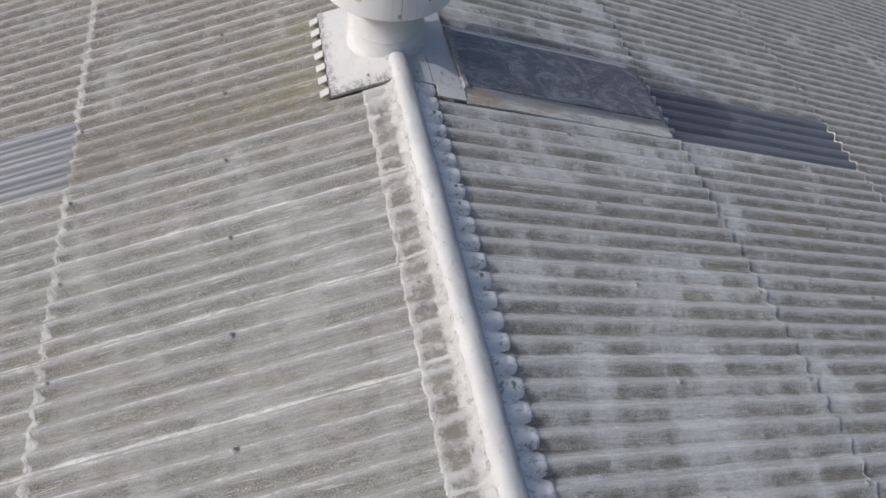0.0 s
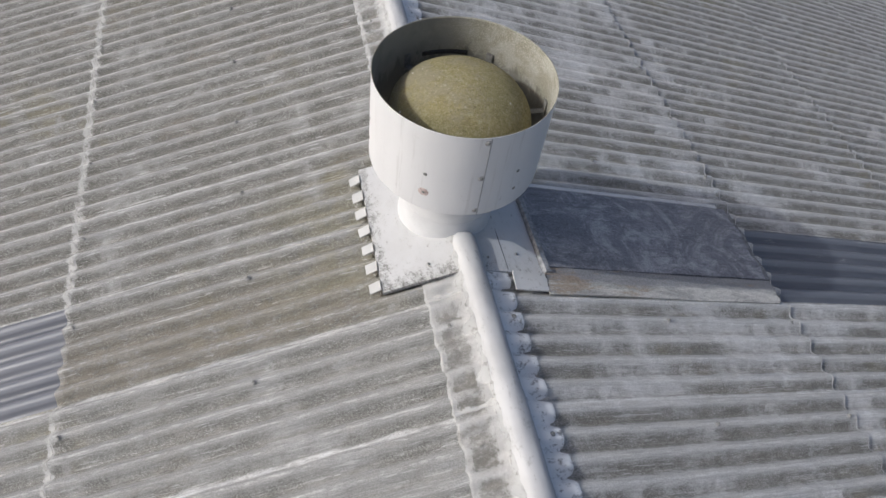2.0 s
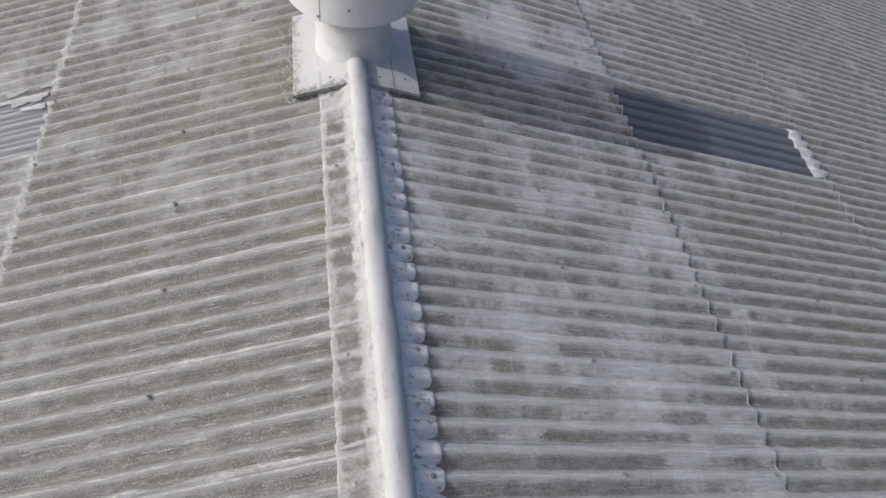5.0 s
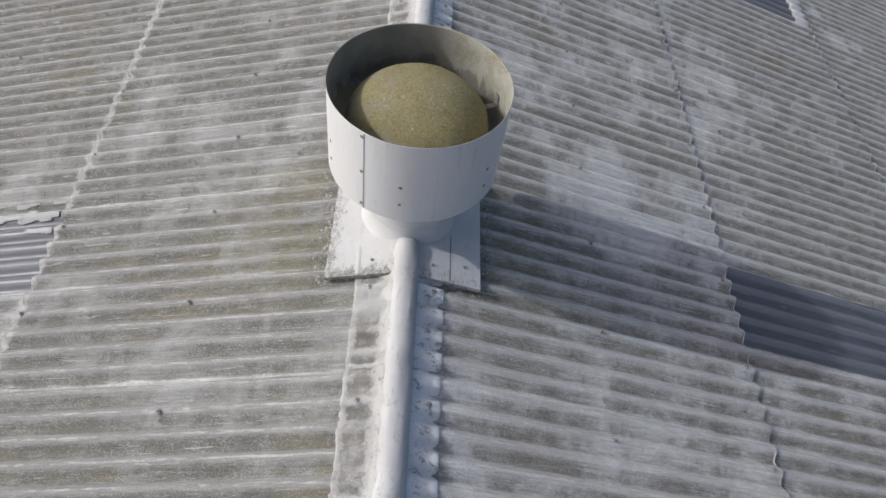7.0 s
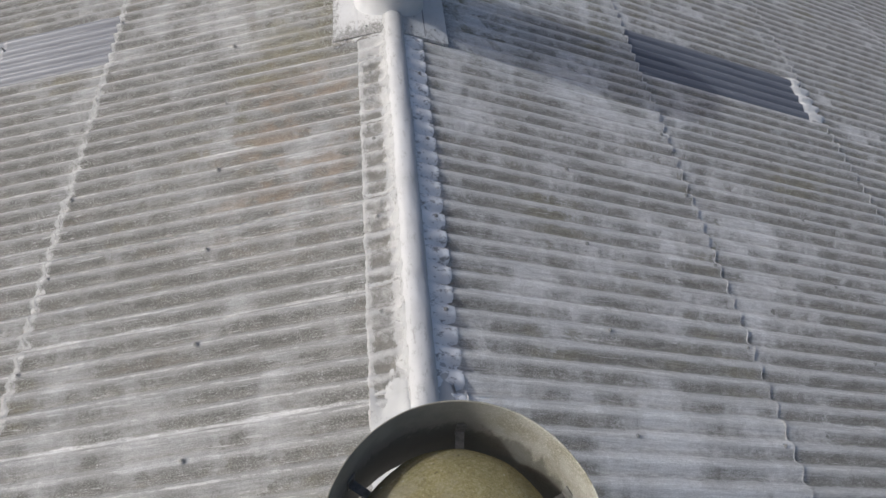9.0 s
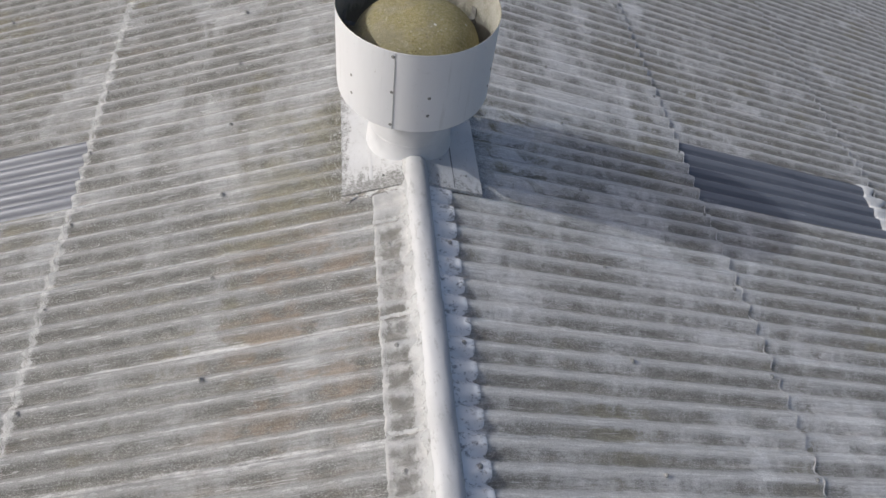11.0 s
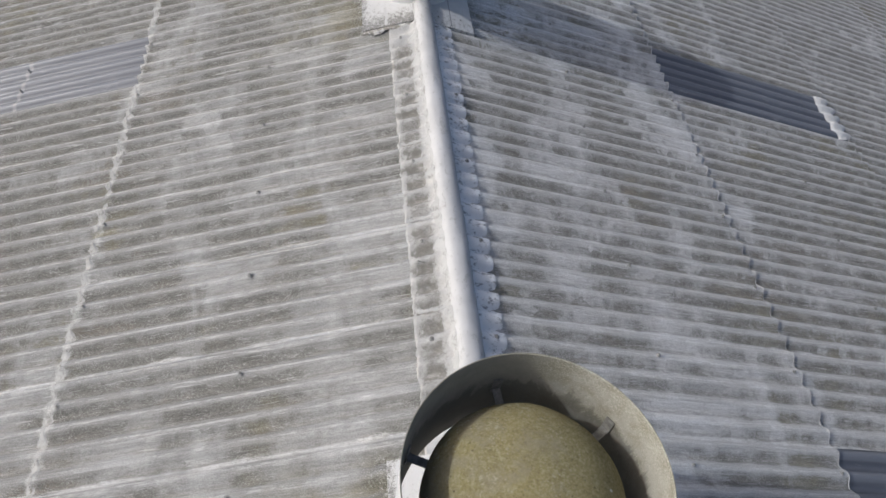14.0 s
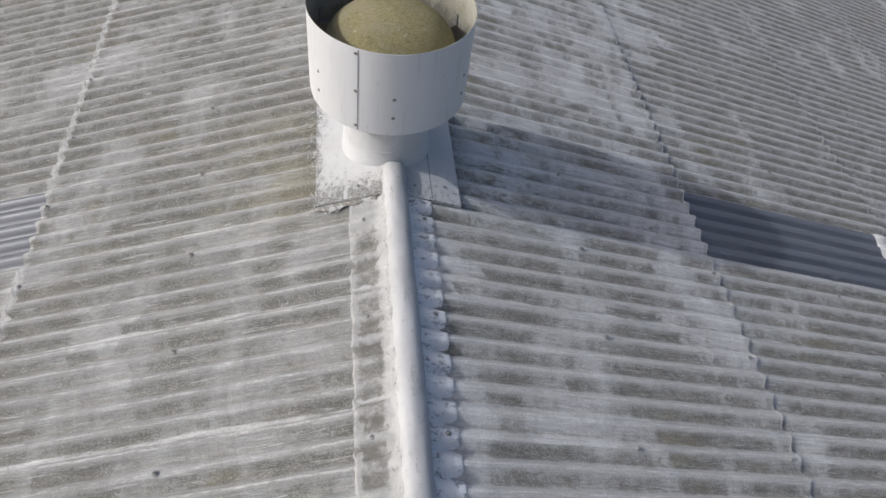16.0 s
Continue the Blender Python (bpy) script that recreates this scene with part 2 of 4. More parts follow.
    c = k.mix(k.math("MULTIPLY", soot, 0.55), c, (0.095, 0.092, 0.083))
    drips = k.math("MULTIPLY", k.math("MULTIPLY", k.band(vy, 0.78, 0.60), k.band(ax, 0.80, 0.62)), k.band(k.noise(k.scale(k.pos, (34, 22, 34)), 1.0, 7, 0.8), 0.55, 0.60))
    c = k.mix(k.math("MULTIPLY", drips, 0.8), c, (0.56, 0.56, 0.55))
    c = k.gain(c, k.band(k.noise(k.pos, 110, 5, 0.75), 0.34, 0.66, 0.79, 1.19))
    c = k.gain(c, k.band(k.noise(k.scale(k.pos, (4.5, 70.0, 4.5)), 1.0, 5, 0.75), 0.34, 0.66, 0.86, 1.13))
    # pale scratches and drawn-out chalk
    hair = k.math("MULTIPLY", k.band(k.noise(k.scale(k.pos, (3.0, 60.0, 0.0)), 1.0, 4, 0.65, 0.9), 0.605, 0.635), k.band(k.noise(k.pos, 2.3, 4), 0.40, 0.54))
    c = k.mix(k.math("MULTIPLY", hair, 0.38), c, (0.70, 0.70, 0.69))
    rel = k.math("ADD", speck, k.math("MULTIPLY", fine, 0.8))
    return k.made(c, rel, 0.55, 0.010)


def white_paint(name, base=(0.62, 0.62, 0.63), grime=0.5, rough=0.45, along=(7.0, 7.0, 7.0), threshold=0.58, dirt=(0.24, 0.235, 0.22), soft=0.10):
    k = Mat(name, rough, spec=0.4)
    a = k.noise(k.scale(k.pos, along), 1.0, 6, 0.7, 0.4)
    b = k.noise(k.pos, 45, 6, 0.8)
    m = k.math("ADD", k.math("MULTIPLY", a, 0.65), k.math("MULTIPLY", b, 0.35))
    c = k.mix(k.math("MULTIPLY", k.band(m, threshold, threshold + soft), grime), base, dirt)
    c = k.gain(c, k.band(k.noise(k.pos, 3.1, 3), 0.3, 0.7, 0.90, 1.06))
    return k.made(c, k.math("ADD", b, a), 0.35, 0.005)


def wing_cement():
    """The ridge cap's western wing: pale cement, whiter along the roll, the outer edge and the joints, grey and grainy between."""
    k = Mat("ridge_wing_cement", 0.9, spec=0.2)
    s = k.xyz(k.pos)
    rag = k.math("SUBTRACT", k.noise(k.scale(k.pos, (22, 12, 12)), 1.0, 7, 0.78), 0.5)
    x = k.math("ADD", s[0], k.math("MULTIPLY", rag, 0.20))
    rim = k.math("MULTIPLY", k.band(x, -0.288, -0.314), k.band(k.noise(k.pos, 7, 4, 0.7), 0.34, 0.52, 0.15, 1.0))
    lip = k.band(x, -0.165, -0.135)
    phase = k.math("FRACT", k.math("ADD", k.math("DIVIDE", s[1], P), k.math("MULTIPLY", rag, 0.45)))
    hold = k.math("MULTIPLY", k.band(phase, 0.18, 0.36), k.band(phase, 0.97, 0.70))
    run = k.band(k.noise(k.scale(k.pos, (0.0, 2.2, 0.0)), 1.0, 2), 0.36, 0.58, 0.25, 1.0)
    y = k.math("ADD", s[1], k.math("MULTIPLY", k.math("SUBTRACT", k.noise(k.pos, 9, 5, 0.7), 0.5), 0.14))
    cell = k.math("ABSOLUTE", k.math("SUBTRACT", k.math("FLOORED_MODULO", y, 2 * P), P))
    cross = k.math("MULTIPLY", k.band(cell, 0.045, 0.010), k.band(k.noise(k.pos, 2.6, 3), 0.36, 0.52, 0.0, 0.85))
    past = k.math("FLOORED_MODULO", k.math("SUBTRACT", k.math("ADD", s[1], k.math("MULTIPLY", rag, 0.35)), VENTS[0] - 0.67), 5.823)
    coat = k.band(past, 5.48, 5.62)
    a = k.noise(k.scale(k.pos, (11.0, 15.0, 11.0)), 1.0, 7, 0.78)
    g = k.noise(k.pos, 62, 7, 0.85)
    bare = k.noise(k.scale(k.pos, (5.0, 3.2, 5.0)), 1.0, 3, 0.6)
    c = k.mix(k.band(k.math("ADD", a, k.math("MULTIPLY", k.math("SUBTRACT", bare, 0.5), 0.55)), 0.38, 0.62), (0.50, 0.497, 0.486), (0.335, 0.328, 0.311))
    c = k.mix(k.math("MULTIPLY", k.math("MULTIPLY", hold, run), k.band(a, 0.34, 0.52, 0.45, 0.85)), c, (0.225, 0.217, 0.198))
    c = k.mix(k.math("MULTIPLY", k.math("MULTIPLY", k.band(g, 0.512, 0.545), k.band(a, 0.42, 0.56, 0.08, 1.0)), 0.62), c, (0.13, 0.127, 0.117))
    c = k.mix(k.math("MULTIPLY", k.math("MAXIMUM", k.math("MAXIMUM", rim, coat), k.math("MAXIMUM", lip, cross)), k.band(g, 0.47, 0.53, 0.95, 0.55)), c, (0.58, 0.583, 0.58))
    c = k.gain(c, k.band(g, 0.40, 0.60, 0.84, 1.14))
    return k.made(c, k.math("ADD", g, a), 0.9, 0.014)


def plate_paint(name, west, south, reach=0.20):
    """White painted flashing, with black lichen and flaking eating in from its western and southern rims."""
    k = Mat(name, 0.5, spec=0.4)
    g = k.t.nodes.new("ShaderNodeTexCoord").outputs["Generated"]
    s = k.xyz(g)
    drag = k.noise(k.scale(k.pos, (30, 7, 30)), 1.0, 5, 0.75)
    low = k.math("SUBTRACT", s[1], k.math("MULTIPLY", k.math("SUBTRACT", drag, 0.5), 0.16))
    half = k.band(s[0], 0.62, 0.42, 0.45, 1.0)
    near = k.math("MULTIPLY", k.math("MULTIPLY", k.band(low, reach, 0.0), half), south)
    near = k.math("MAXIMUM", near, k.math("MULTIPLY", k.band(s[0], 0.11, 0.0), west))
    n1 = k.noise(k.scale(k.pos, (70, 110, 70)), 1.0, 8, 0.85, 0.5)
    n2, n3 = k.noise(k.pos, 4.5, 4), k.noise(k.scale(k.pos, (24, 14, 24)), 1.0, 5, 0.7)
    m = k.math("ADD", k.math("ADD", k.math("MULTIPLY", n1, 0.6), k.math("MULTIPLY", n3, 0.4)), near)
    c = k.mix(k.band(n2, 0.35, 0.65), (0.55, 0.553, 0.557), (0.52, 0.522, 0.522))
    c = k.mix(k.math("MULTIPLY", k.band(m, 0.50, 0.62), 0.40), c, (0.42, 0.415, 0.395))
    c = k.mix(k.math("MULTIPLY", k.band(m, 0.575, 0.615), k.band(k.noise(k.pos, 48, 5, 0.8), 0.40, 0.60, 0.45, 0.95)), c, (0.14, 0.136, 0.126))
    return k.made(c, n1, 0.25, 0.003)


def flaked_cement():
    """Grimy dark cement with the rests of white paint on it."""
    k = Mat("flaked_cement", 0.85, spec=0.2)
    a = k.noise(k.scale(k.pos, (9, 16, 9)), 1.0, 8, 0.8, 0.6)
    g = k.noise(k.pos, 70, 6, 0.8)
    c = k.mix(k.band(g, 0.40, 0.60), (0.31, 0.297, 0.27), (0.19, 0.181, 0.165))
    c = k.mix(k.math("MULTIPLY", k.band(a, 0.49, 0.54), 0.85), c, (0.58, 0.58, 0.575))
    return k.made(c, k.math("ADD", a, g), 0.7, 0.008)


def drum_paint():
    k = Mat("drum_white_paint", 0.42, spec=0.6)
    a = k.noise(k.scale(k.pos, (5, 5, 1.2)), 1.0, 4, 0.6)
    b = k.noise(k.pos, 26, 4, 0.7)
    c = k.mix(k.band(a, 0.35, 0.7), (0.68, 0.683, 0.695), (0.65, 0.652, 0.665))
    c = k.mix(k.math("MULTIPLY", k.band(b, 0.68, 0.76), 0.5), c, (0.30, 0.27, 0.25))
    run = k.noise(k.scale(k.pos, (16, 16, 1.1)), 1.0, 5, 0.7)
    c = k.mix(k.math("MULTIPLY", k.band(run, 0.56, 0.68), 0.28), c, (0.42, 0.415, 0.40))
    scuff = k.noise(k.scale(k.pos, (12, 12, 20)), 1.0, 7, 0.8)
    c = k.mix(k.math("MULTIPLY", k.band(scuff, 0.62, 0.66), 0.4), c, (0.36, 0.35, 0.335))
    return k.made(c, k.math("ADD", a, k.math("MULTIPLY", b, 0.2)), 0.12, 0.01)


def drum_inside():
    """The drum's inner wall: dirty grey with lichen, painted paler on the wall that the sun reaches."""
    k = Mat("drum_inner_lit_lichen", 0.85, spec=0.25)
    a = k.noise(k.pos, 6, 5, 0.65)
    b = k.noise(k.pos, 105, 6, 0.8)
    # sunlight put into the colour: paler towards +x, where the sun falls in
    sunlit_wall = k.band(k.math("ADD", k.xyz(k.local())[0], k.math("MULTIPLY", k.math("SUBTRACT", a, 0.5), 0.5)), -0.10, 0.32)
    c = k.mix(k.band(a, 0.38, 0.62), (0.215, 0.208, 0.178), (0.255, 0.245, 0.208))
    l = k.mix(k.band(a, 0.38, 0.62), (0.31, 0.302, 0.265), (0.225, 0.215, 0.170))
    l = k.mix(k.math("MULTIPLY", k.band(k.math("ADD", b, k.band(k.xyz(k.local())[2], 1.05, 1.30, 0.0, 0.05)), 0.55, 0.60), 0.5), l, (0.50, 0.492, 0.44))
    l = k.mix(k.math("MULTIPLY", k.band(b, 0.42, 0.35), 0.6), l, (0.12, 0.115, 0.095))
    c = k.mix(sunlit_wall, c, l)
    # darker below a ragged line low on the wall
    wall_foot = k.math("ADD", k.xyz(k.local())[2], k.math("MULTIPLY", k.math("SUBTRACT", k.noise(k.scale(k.pos, (7, 7, 3)), 1.0, 6, 0.75, 0.6), 0.5), 0.55))
    c = k.mix(k.math("MULTIPLY", k.band(wall_foot, 1.06, 0.98), 0.6), c, (0.085, 0.08, 0.068))
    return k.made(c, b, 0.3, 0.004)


def dome_moss():
    k = Mat("mossy_dome", 0.95, spec=0.15)
    a = k.noise(k.pos, 3.2, 4, 0.6)
    b = k.math("ADD", k.math("MULTIPLY", k.noise(k.pos, 66, 7, 0.88), 0.8), k.math("MULTIPLY", k.noise(k.pos, 24, 4, 0.7), 0.2))
    v = k.voronoi(k.pos, 22)
    c = k.mix(k.band(a, 0.35, 0.65), (0.335, 0.288, 0.142), (0.275, 0.243, 0.122))
    c = k.mix(k.math("MULTIPLY", k.band(b, 0.515, 0.56), 0.62), c, (0.44, 0.405, 0.275))
    c = k.mix(k.math("MULTIPLY", k.band(b, 0.485, 0.40), 0.62), c, (0.14, 0.122, 0.068))
    c = k.mix(k.math("MULTIPLY", k.band(k.math("ADD", k.math("MULTIPLY", k.noise(k.pos, 5.0, 5, 0.7), 1.3), k.math("MULTIPLY", k.xyz(k.local())[0], -0.35)), 0.62, 0.86), 0.6), c, (0.30, 0.272, 0.20))
    pits = k.math("MULTIPLY", k.band(k.voronoi(k.pos, 34), 0.22, 0.10), k.band(k.noise(k.pos, 7, 3), 0.48, 0.60))
    c = k.mix(k.math("MULTIPLY", pits, 0.7), c, (0.085, 0.075, 0.045))
    crust = k.math("MULTIPLY", k.band(k.noise(k.pos, 38, 6, 0.8), 0.56, 0.60), k.band(k.noise(k.pos, 4.2, 4, 0.6), 0.42, 0.60))
    c = k.mix(k.math("MULTIPLY", crust, 0.75), c, (0.46, 0.43, 0.33))
    flakes = k.math("MULTIPLY", k.band(v, 0.24, 0.12), k.band(k.noise(k.pos, 9, 2), 0.60, 0.68))
    c = k.mix(flakes, c, (0.68, 0.67, 0.62))
    return k.made(c, b, 1.0, 0.014)


def plain(name, color, rough=0.7, metal=0.0, scale=30.0, spread=0.25):
    k = Mat(name, rough, metal)
    n = k.noise(k.pos, scale, 5, 0.65)
    c = k.gain(k.mix(0.0, color, color), k.band(n, 0.3, 0.7, 1 - spread, 1 + spread))
    return k.made(c, n, 0.2, 0.003)


def skylight_plastic():
    """Aged glossy rooflight plastic: dark grey-blue, paler on the crests, with specks of pale dust."""
    k = Mat("aged_rooflight_plastic", 0.4, spec=0.5)
    turn = k.math("MULTIPLY", k.xyz(k.pos)[1], 2 * math.pi / P)
    n = k.noise(k.scale(k.pos, (0.8, 7.0, 0.0)), 1.0, 4, 0.6)
    dust = k.noise(k.scale(k.pos, (2.5, 14.0, 2.0)), 1.0, 5, 0.7)
    c = k.mix(k.band(n, 0.35, 0.65), (0.088, 0.095, 0.116), (0.128, 0.136, 0.158))
    crest = k.math("COSINE", turn)
    c = k.mix(k.math("MULTIPLY", k.band(crest, -0.25, 0.35), k.band(dust, 0.25, 0.60, 0.55, 0.95)), c, (0.180, 0.188, 0.212))
    c = k.mix(k.math("MULTIPLY", k.band(dust, 0.60, 0.74), 0.4), c, (0.42, 0.42, 0.425))
    seam = k.math("ABSOLUTE", k.math("ADD", k.math("ADD", k.xyz(k.pos)[0], 4.42), k.math("MULTIPLY", k.math("SUBTRACT", k.noise(k.pos, 9, 4, 0.7), 0.5), 0.07)))
    c = k.mix(k.band(seam, 0.035, 0.010, 0.0, 0.5), c, (0.34, 0.337, 0.33))
    return k.made(c, n, 0.05, 0.004, k.band(dust, 0.35, 0.7, 0.40, 0.56))


def slate_panel():
    """The flat dark patch beside the first vent: smeared bitumen felt."""
    k = Mat("smeared_felt", 0.75, spec=0.3)
    a = k.noise(k.pos, 2.2, 8, 0.75, 1.8)
    b = k.noise(k.scale(k.pos, (3.0, 15.0, 3.0)), 1.0, 7, 0.75, 1.6)
    e = k.noise(k.scale(k.pos, (7.0, 40.0, 7.0)), 1.0, 7, 0.8, 1.5)
    g = k.noise(k.pos, 60, 5, 0.8)
    c = k.mix(k.band(a, 0.44, 0.64), (0.205, 0.21, 0.235), (0.40, 0.405, 0.43))
    c = k.mix(k.math("MULTIPLY", k.band(b, 0.50, 0.62), 0.5), c, (0.115, 0.118, 0.135))
    c = k.mix(k.math("MULTIPLY", k.band(e, 0.57, 0.62), 0.5), c, (0.48, 0.48, 0.49))
    c = k.gain(c, k.band(g, 0.35, 0.65, 0.78, 1.22))
    return k.made(c, k.math("ADD", b, g), 0.6, 0.008)


def board_wood():
    """A weathered board: streaks along its length, rust-brown run-off near its upper end, a shadow painted on its upper
    half.
    """
    k = Mat("painted_board", 0.85, spec=0.2)
    s = k.xyz(k.pos)
    a = k.noise(k.scale(k.pos, (2.2, 13.0, 8.0)), 1.0, 7, 0.72, 0.9)
    b = k.noise(k.scale(k.pos, (2.4, 9.0, 2.0)), 1.0, 6, 0.7)
    g = k.noise(k.pos, 70, 5, 0.8)
    c = k.mix(k.band(a, 0.40, 0.62), (0.56, 0.545, 0.51), (0.36, 0.35, 0.33))
    # the drum's shadow, painted across the half next to the panel
    c = k.mix(k.math("MULTIPLY", k.band(k.math("ADD", s[1], k.math("MULTIPLY", k.math("SUBTRACT", b, 0.5), 0.12)), 2.95, 3.00), 0.75), c, (0.22, 0.222, 0.235))
    stain = k.math("ADD", b, k.band(s[0], 1.6, 0.7, 0.0, 0.13))
    c = k.mix(k.math("MULTIPLY", k.band(stain, 0.57, 0.70), 0.6), c, (0.33, 0.235, 0.15))
    c = k.gain(c, k.band(g, 0.35, 0.65, 0.80, 1.18))
    return k.made(c, k.math("ADD", a, g), 0.5, 0.006)


def ground_mat():
    k = Mat("yard_ground", 0.95, spec=0.1)
    a, b = k.noise(k.pos, 0.05, 4, 0.6), k.noise(k.pos, 2.0, 5, 0.7)
    c = k.mix(k.band(a, 0.42, 0.58), (0.065, 0.065, 0.062), (0.06, 0.085, 0.035))
    return k.made(k.gain(c, k.band(b, 0.3, 0.7, 0.7, 1.3)), b, 0.4, 0.02)


CEMENT = cement_sheet()
WING = wing_cement()
ROLL = white_paint("ridge_roll_paint", (0.485, 0.488, 0.495), 0.5, 0.65, (20, 7, 20), 0.53)
WING_WHITE = white_paint("ridge_wing_paint", (0.77, 0.772, 0.778), 0.80, 0.6, (11, 20, 11), 0.512, (0.17, 0.167, 0.158), 0.10)
SLURRY = white_paint("cement_slurry", (0.415, 0.414, 0.408), 0.9, 0.92, (22, 14, 22), 0.47, (0.25, 0.245, 0.23), 0.14)
BEAD = white_paint("lap_bead", (0.60, 0.595, 0.58), 0.5, 0.9, (12, 12, 12), 0.50)
PLATES = [plate_paint("flashing_paint_lichened", 0.095, 0.105, 0.17), plate_paint("flashing_paint_clean", 0.105, 0.15, 0.12), plate_paint("flashing_paint_flaking", 0.11, 0.15, 0.30)]
FLAKED = flaked_cement()
DRUM, INSIDE, DOME = drum_paint(), drum_inside(), dome_moss()
BOLT = plain("rusty_bolt", (0.22, 0.218, 0.208), 0.8, 0.0, 60, 0.4)
WASHER = plain("grimy_washer", (0.30, 0.298, 0.29), 0.85, 0.0, 60, 0.4)
RING = plain("dull_washer", (0.42, 0.405, 0.395), 0.7, 0.0, 60, 0.35)
RUST = plain("rust_stain", (0.50, 0.41, 0.39), 0.85, 0.0, 40, 0.35)
STEEL = plain("dull_bracket_steel", (0.20, 0.195, 0.18), 0.6, 0.2, 30, 0.3)
SEAM = plain("seam_shade", (0.34, 0.34, 0.345), 0.5, 0.0, 30, 0.2)
PLASTIC, FELT, BOARD = skylight_plastic(), slate_panel(), board_wood()
NECK = white_paint("neck_paint", (0.62, 0.623, 0.632), 0.35, 0.45, (9, 9, 3), 0.58)
MORTAR = white_paint("white_mortar", (0.43, 0.432, 0.43), 0.75, 0.9, (16, 16, 16), 0.51, (0.22, 0.215, 0.20))
PATCH = white_paint("patch_cement", (0.60, 0.60, 0.59), 0.6, 0.9, (14, 14, 14), 0.56)
ARC_BLACK = plain("arc_mark_black", (0.03, 0.03, 0.032), 0.8, 0.0, 40, 0.3)
FLANGE = plain("dull_grey_flange", (0.30, 0.302, 0.31), 0.7, 0.0, 25, 0.35)
TAR = plain("dark_mastic", (0.19, 0.19, 0.195), 0.7, 0.0, 30, 0.4)
STRIP = white_paint("grey_strip_paint", (0.58, 0.585, 0.59), 0.65, 0.5, (9, 16, 9), 0.53)
WALL = plain("rendered_wall", (0.45, 0.44, 0.42), 0.9, 0.0, 2.0, 0.15)
GROUND_M = ground_mat()


# ---- mesh helpers ----
def mesh_object(name, verts, faces, mats, parent=None, smooth=True, slots=None, label=""):
    me = bpy.data.meshes.new(name)
    me.from_pydata([tuple(v) for v in verts], [], faces)
    for m in mats if isinstance(mats, (list, tuple)) else [mats]:
        me.materials.append(m)
    me.polygons.foreach_set("use_smooth", [smooth] * len(faces))
    if slots:
        me.polygons.foreach_set("material_index", slots)
    me.update()
    ob = new(name, me)
    if parent:
        ob.parent = parent
    if label:
        tagged(ob, label)
    return ob


def part(name, bm, material, parent, label="", smooth=True):
    me = bpy.data.meshes.new(name)
    bmesh.ops.recalc_face_normals(bm, faces=bm.faces)
    for f in bm.faces:
        f.smooth = smooth
    bm.to_mesh(me)
    bm.free()
    me.materials.append(material)
    ob = new(name, me)
    ob.parent = parent
    if label:
        tagged(ob, label)
    return ob


def share(name, me, parent, m):
    """One more object on the same mesh."""
    ob = new(name, me)
    ob.parent = parent
    ob.matrix_basis = m
    return ob


def grid_faces(nu, nv, base=0):
    """Quads of a grid of nu x nv points, u fastest."""
    return [(base + j * nu + i, base + j * nu + i + 1, base + (j + 1) * nu + i + 1, base + (j + 1) * nu + i)
            for j in range(nv - 1) for i in range(nu - 1)]


def lathe(profile, n=64, closed=False):
    verts = [(r * math.cos(2 * math.pi * a / n), r * math.sin(2 * math.pi * a / n), z) for r, z in profile for a in range(n)]
    faces = []
    rings = len(profile)
    for j in range(rings if closed else rings - 1):
        j2 = (j + 1) % rings
        faces += [(j * n + i, j * n + (i + 1) % n, j2 * n + (i + 1) % n, j2 * n + i) for i in range(n)]
    return verts, faces


def box_bm(sx, sy, sz, bevel=0.0):
    bm = bmesh.new()
    bmesh.ops.create_cube(bm, size=1)
    bmesh.ops.scale(bm, vec=(sx, sy, sz), verts=bm.verts)
    if bevel:
        bmesh.ops.bevel(bm, geom=bm.edges[:], offset=bevel, segments=2, affect="EDGES", profile=0.5)
    return bm


def placed(bm, m):
    bmesh.ops.transform(bm, matrix=m, verts=bm.verts)
    return bm


def slope_pose(side, x, y, lift=0.0):
    """A pose on the crests' plane at plan x (positive number) on that side (+1 or -1), z along the normal."""
    nx, nzc = math.sin(TILT) * side, math.cos(TILT)
    return Matrix.Translation((side * x + nx * lift, y, crest_z(x) + nzc * lift)) @ Matrix.Rotation(side * TILT, 4, "Y")

# ---- structure: ground, walls, roof ----
def ground():
    n, verts, faces = 24, [], []
    for j in range(n + 1):
        for i in range(n + 1):
            u, v = 2 * i / n - 1, 2 * j / n - 1
            verts.append((3000 * u * abs(u), 12 + 3000 * v * abs(v), GROUND))
    faces = grid_faces(n + 1, n + 1)
    tagged(mesh_object("ground", verts, faces, GROUND_M, smooth=False), "flat yard and rough grass round the building", "ground", kind="structure")


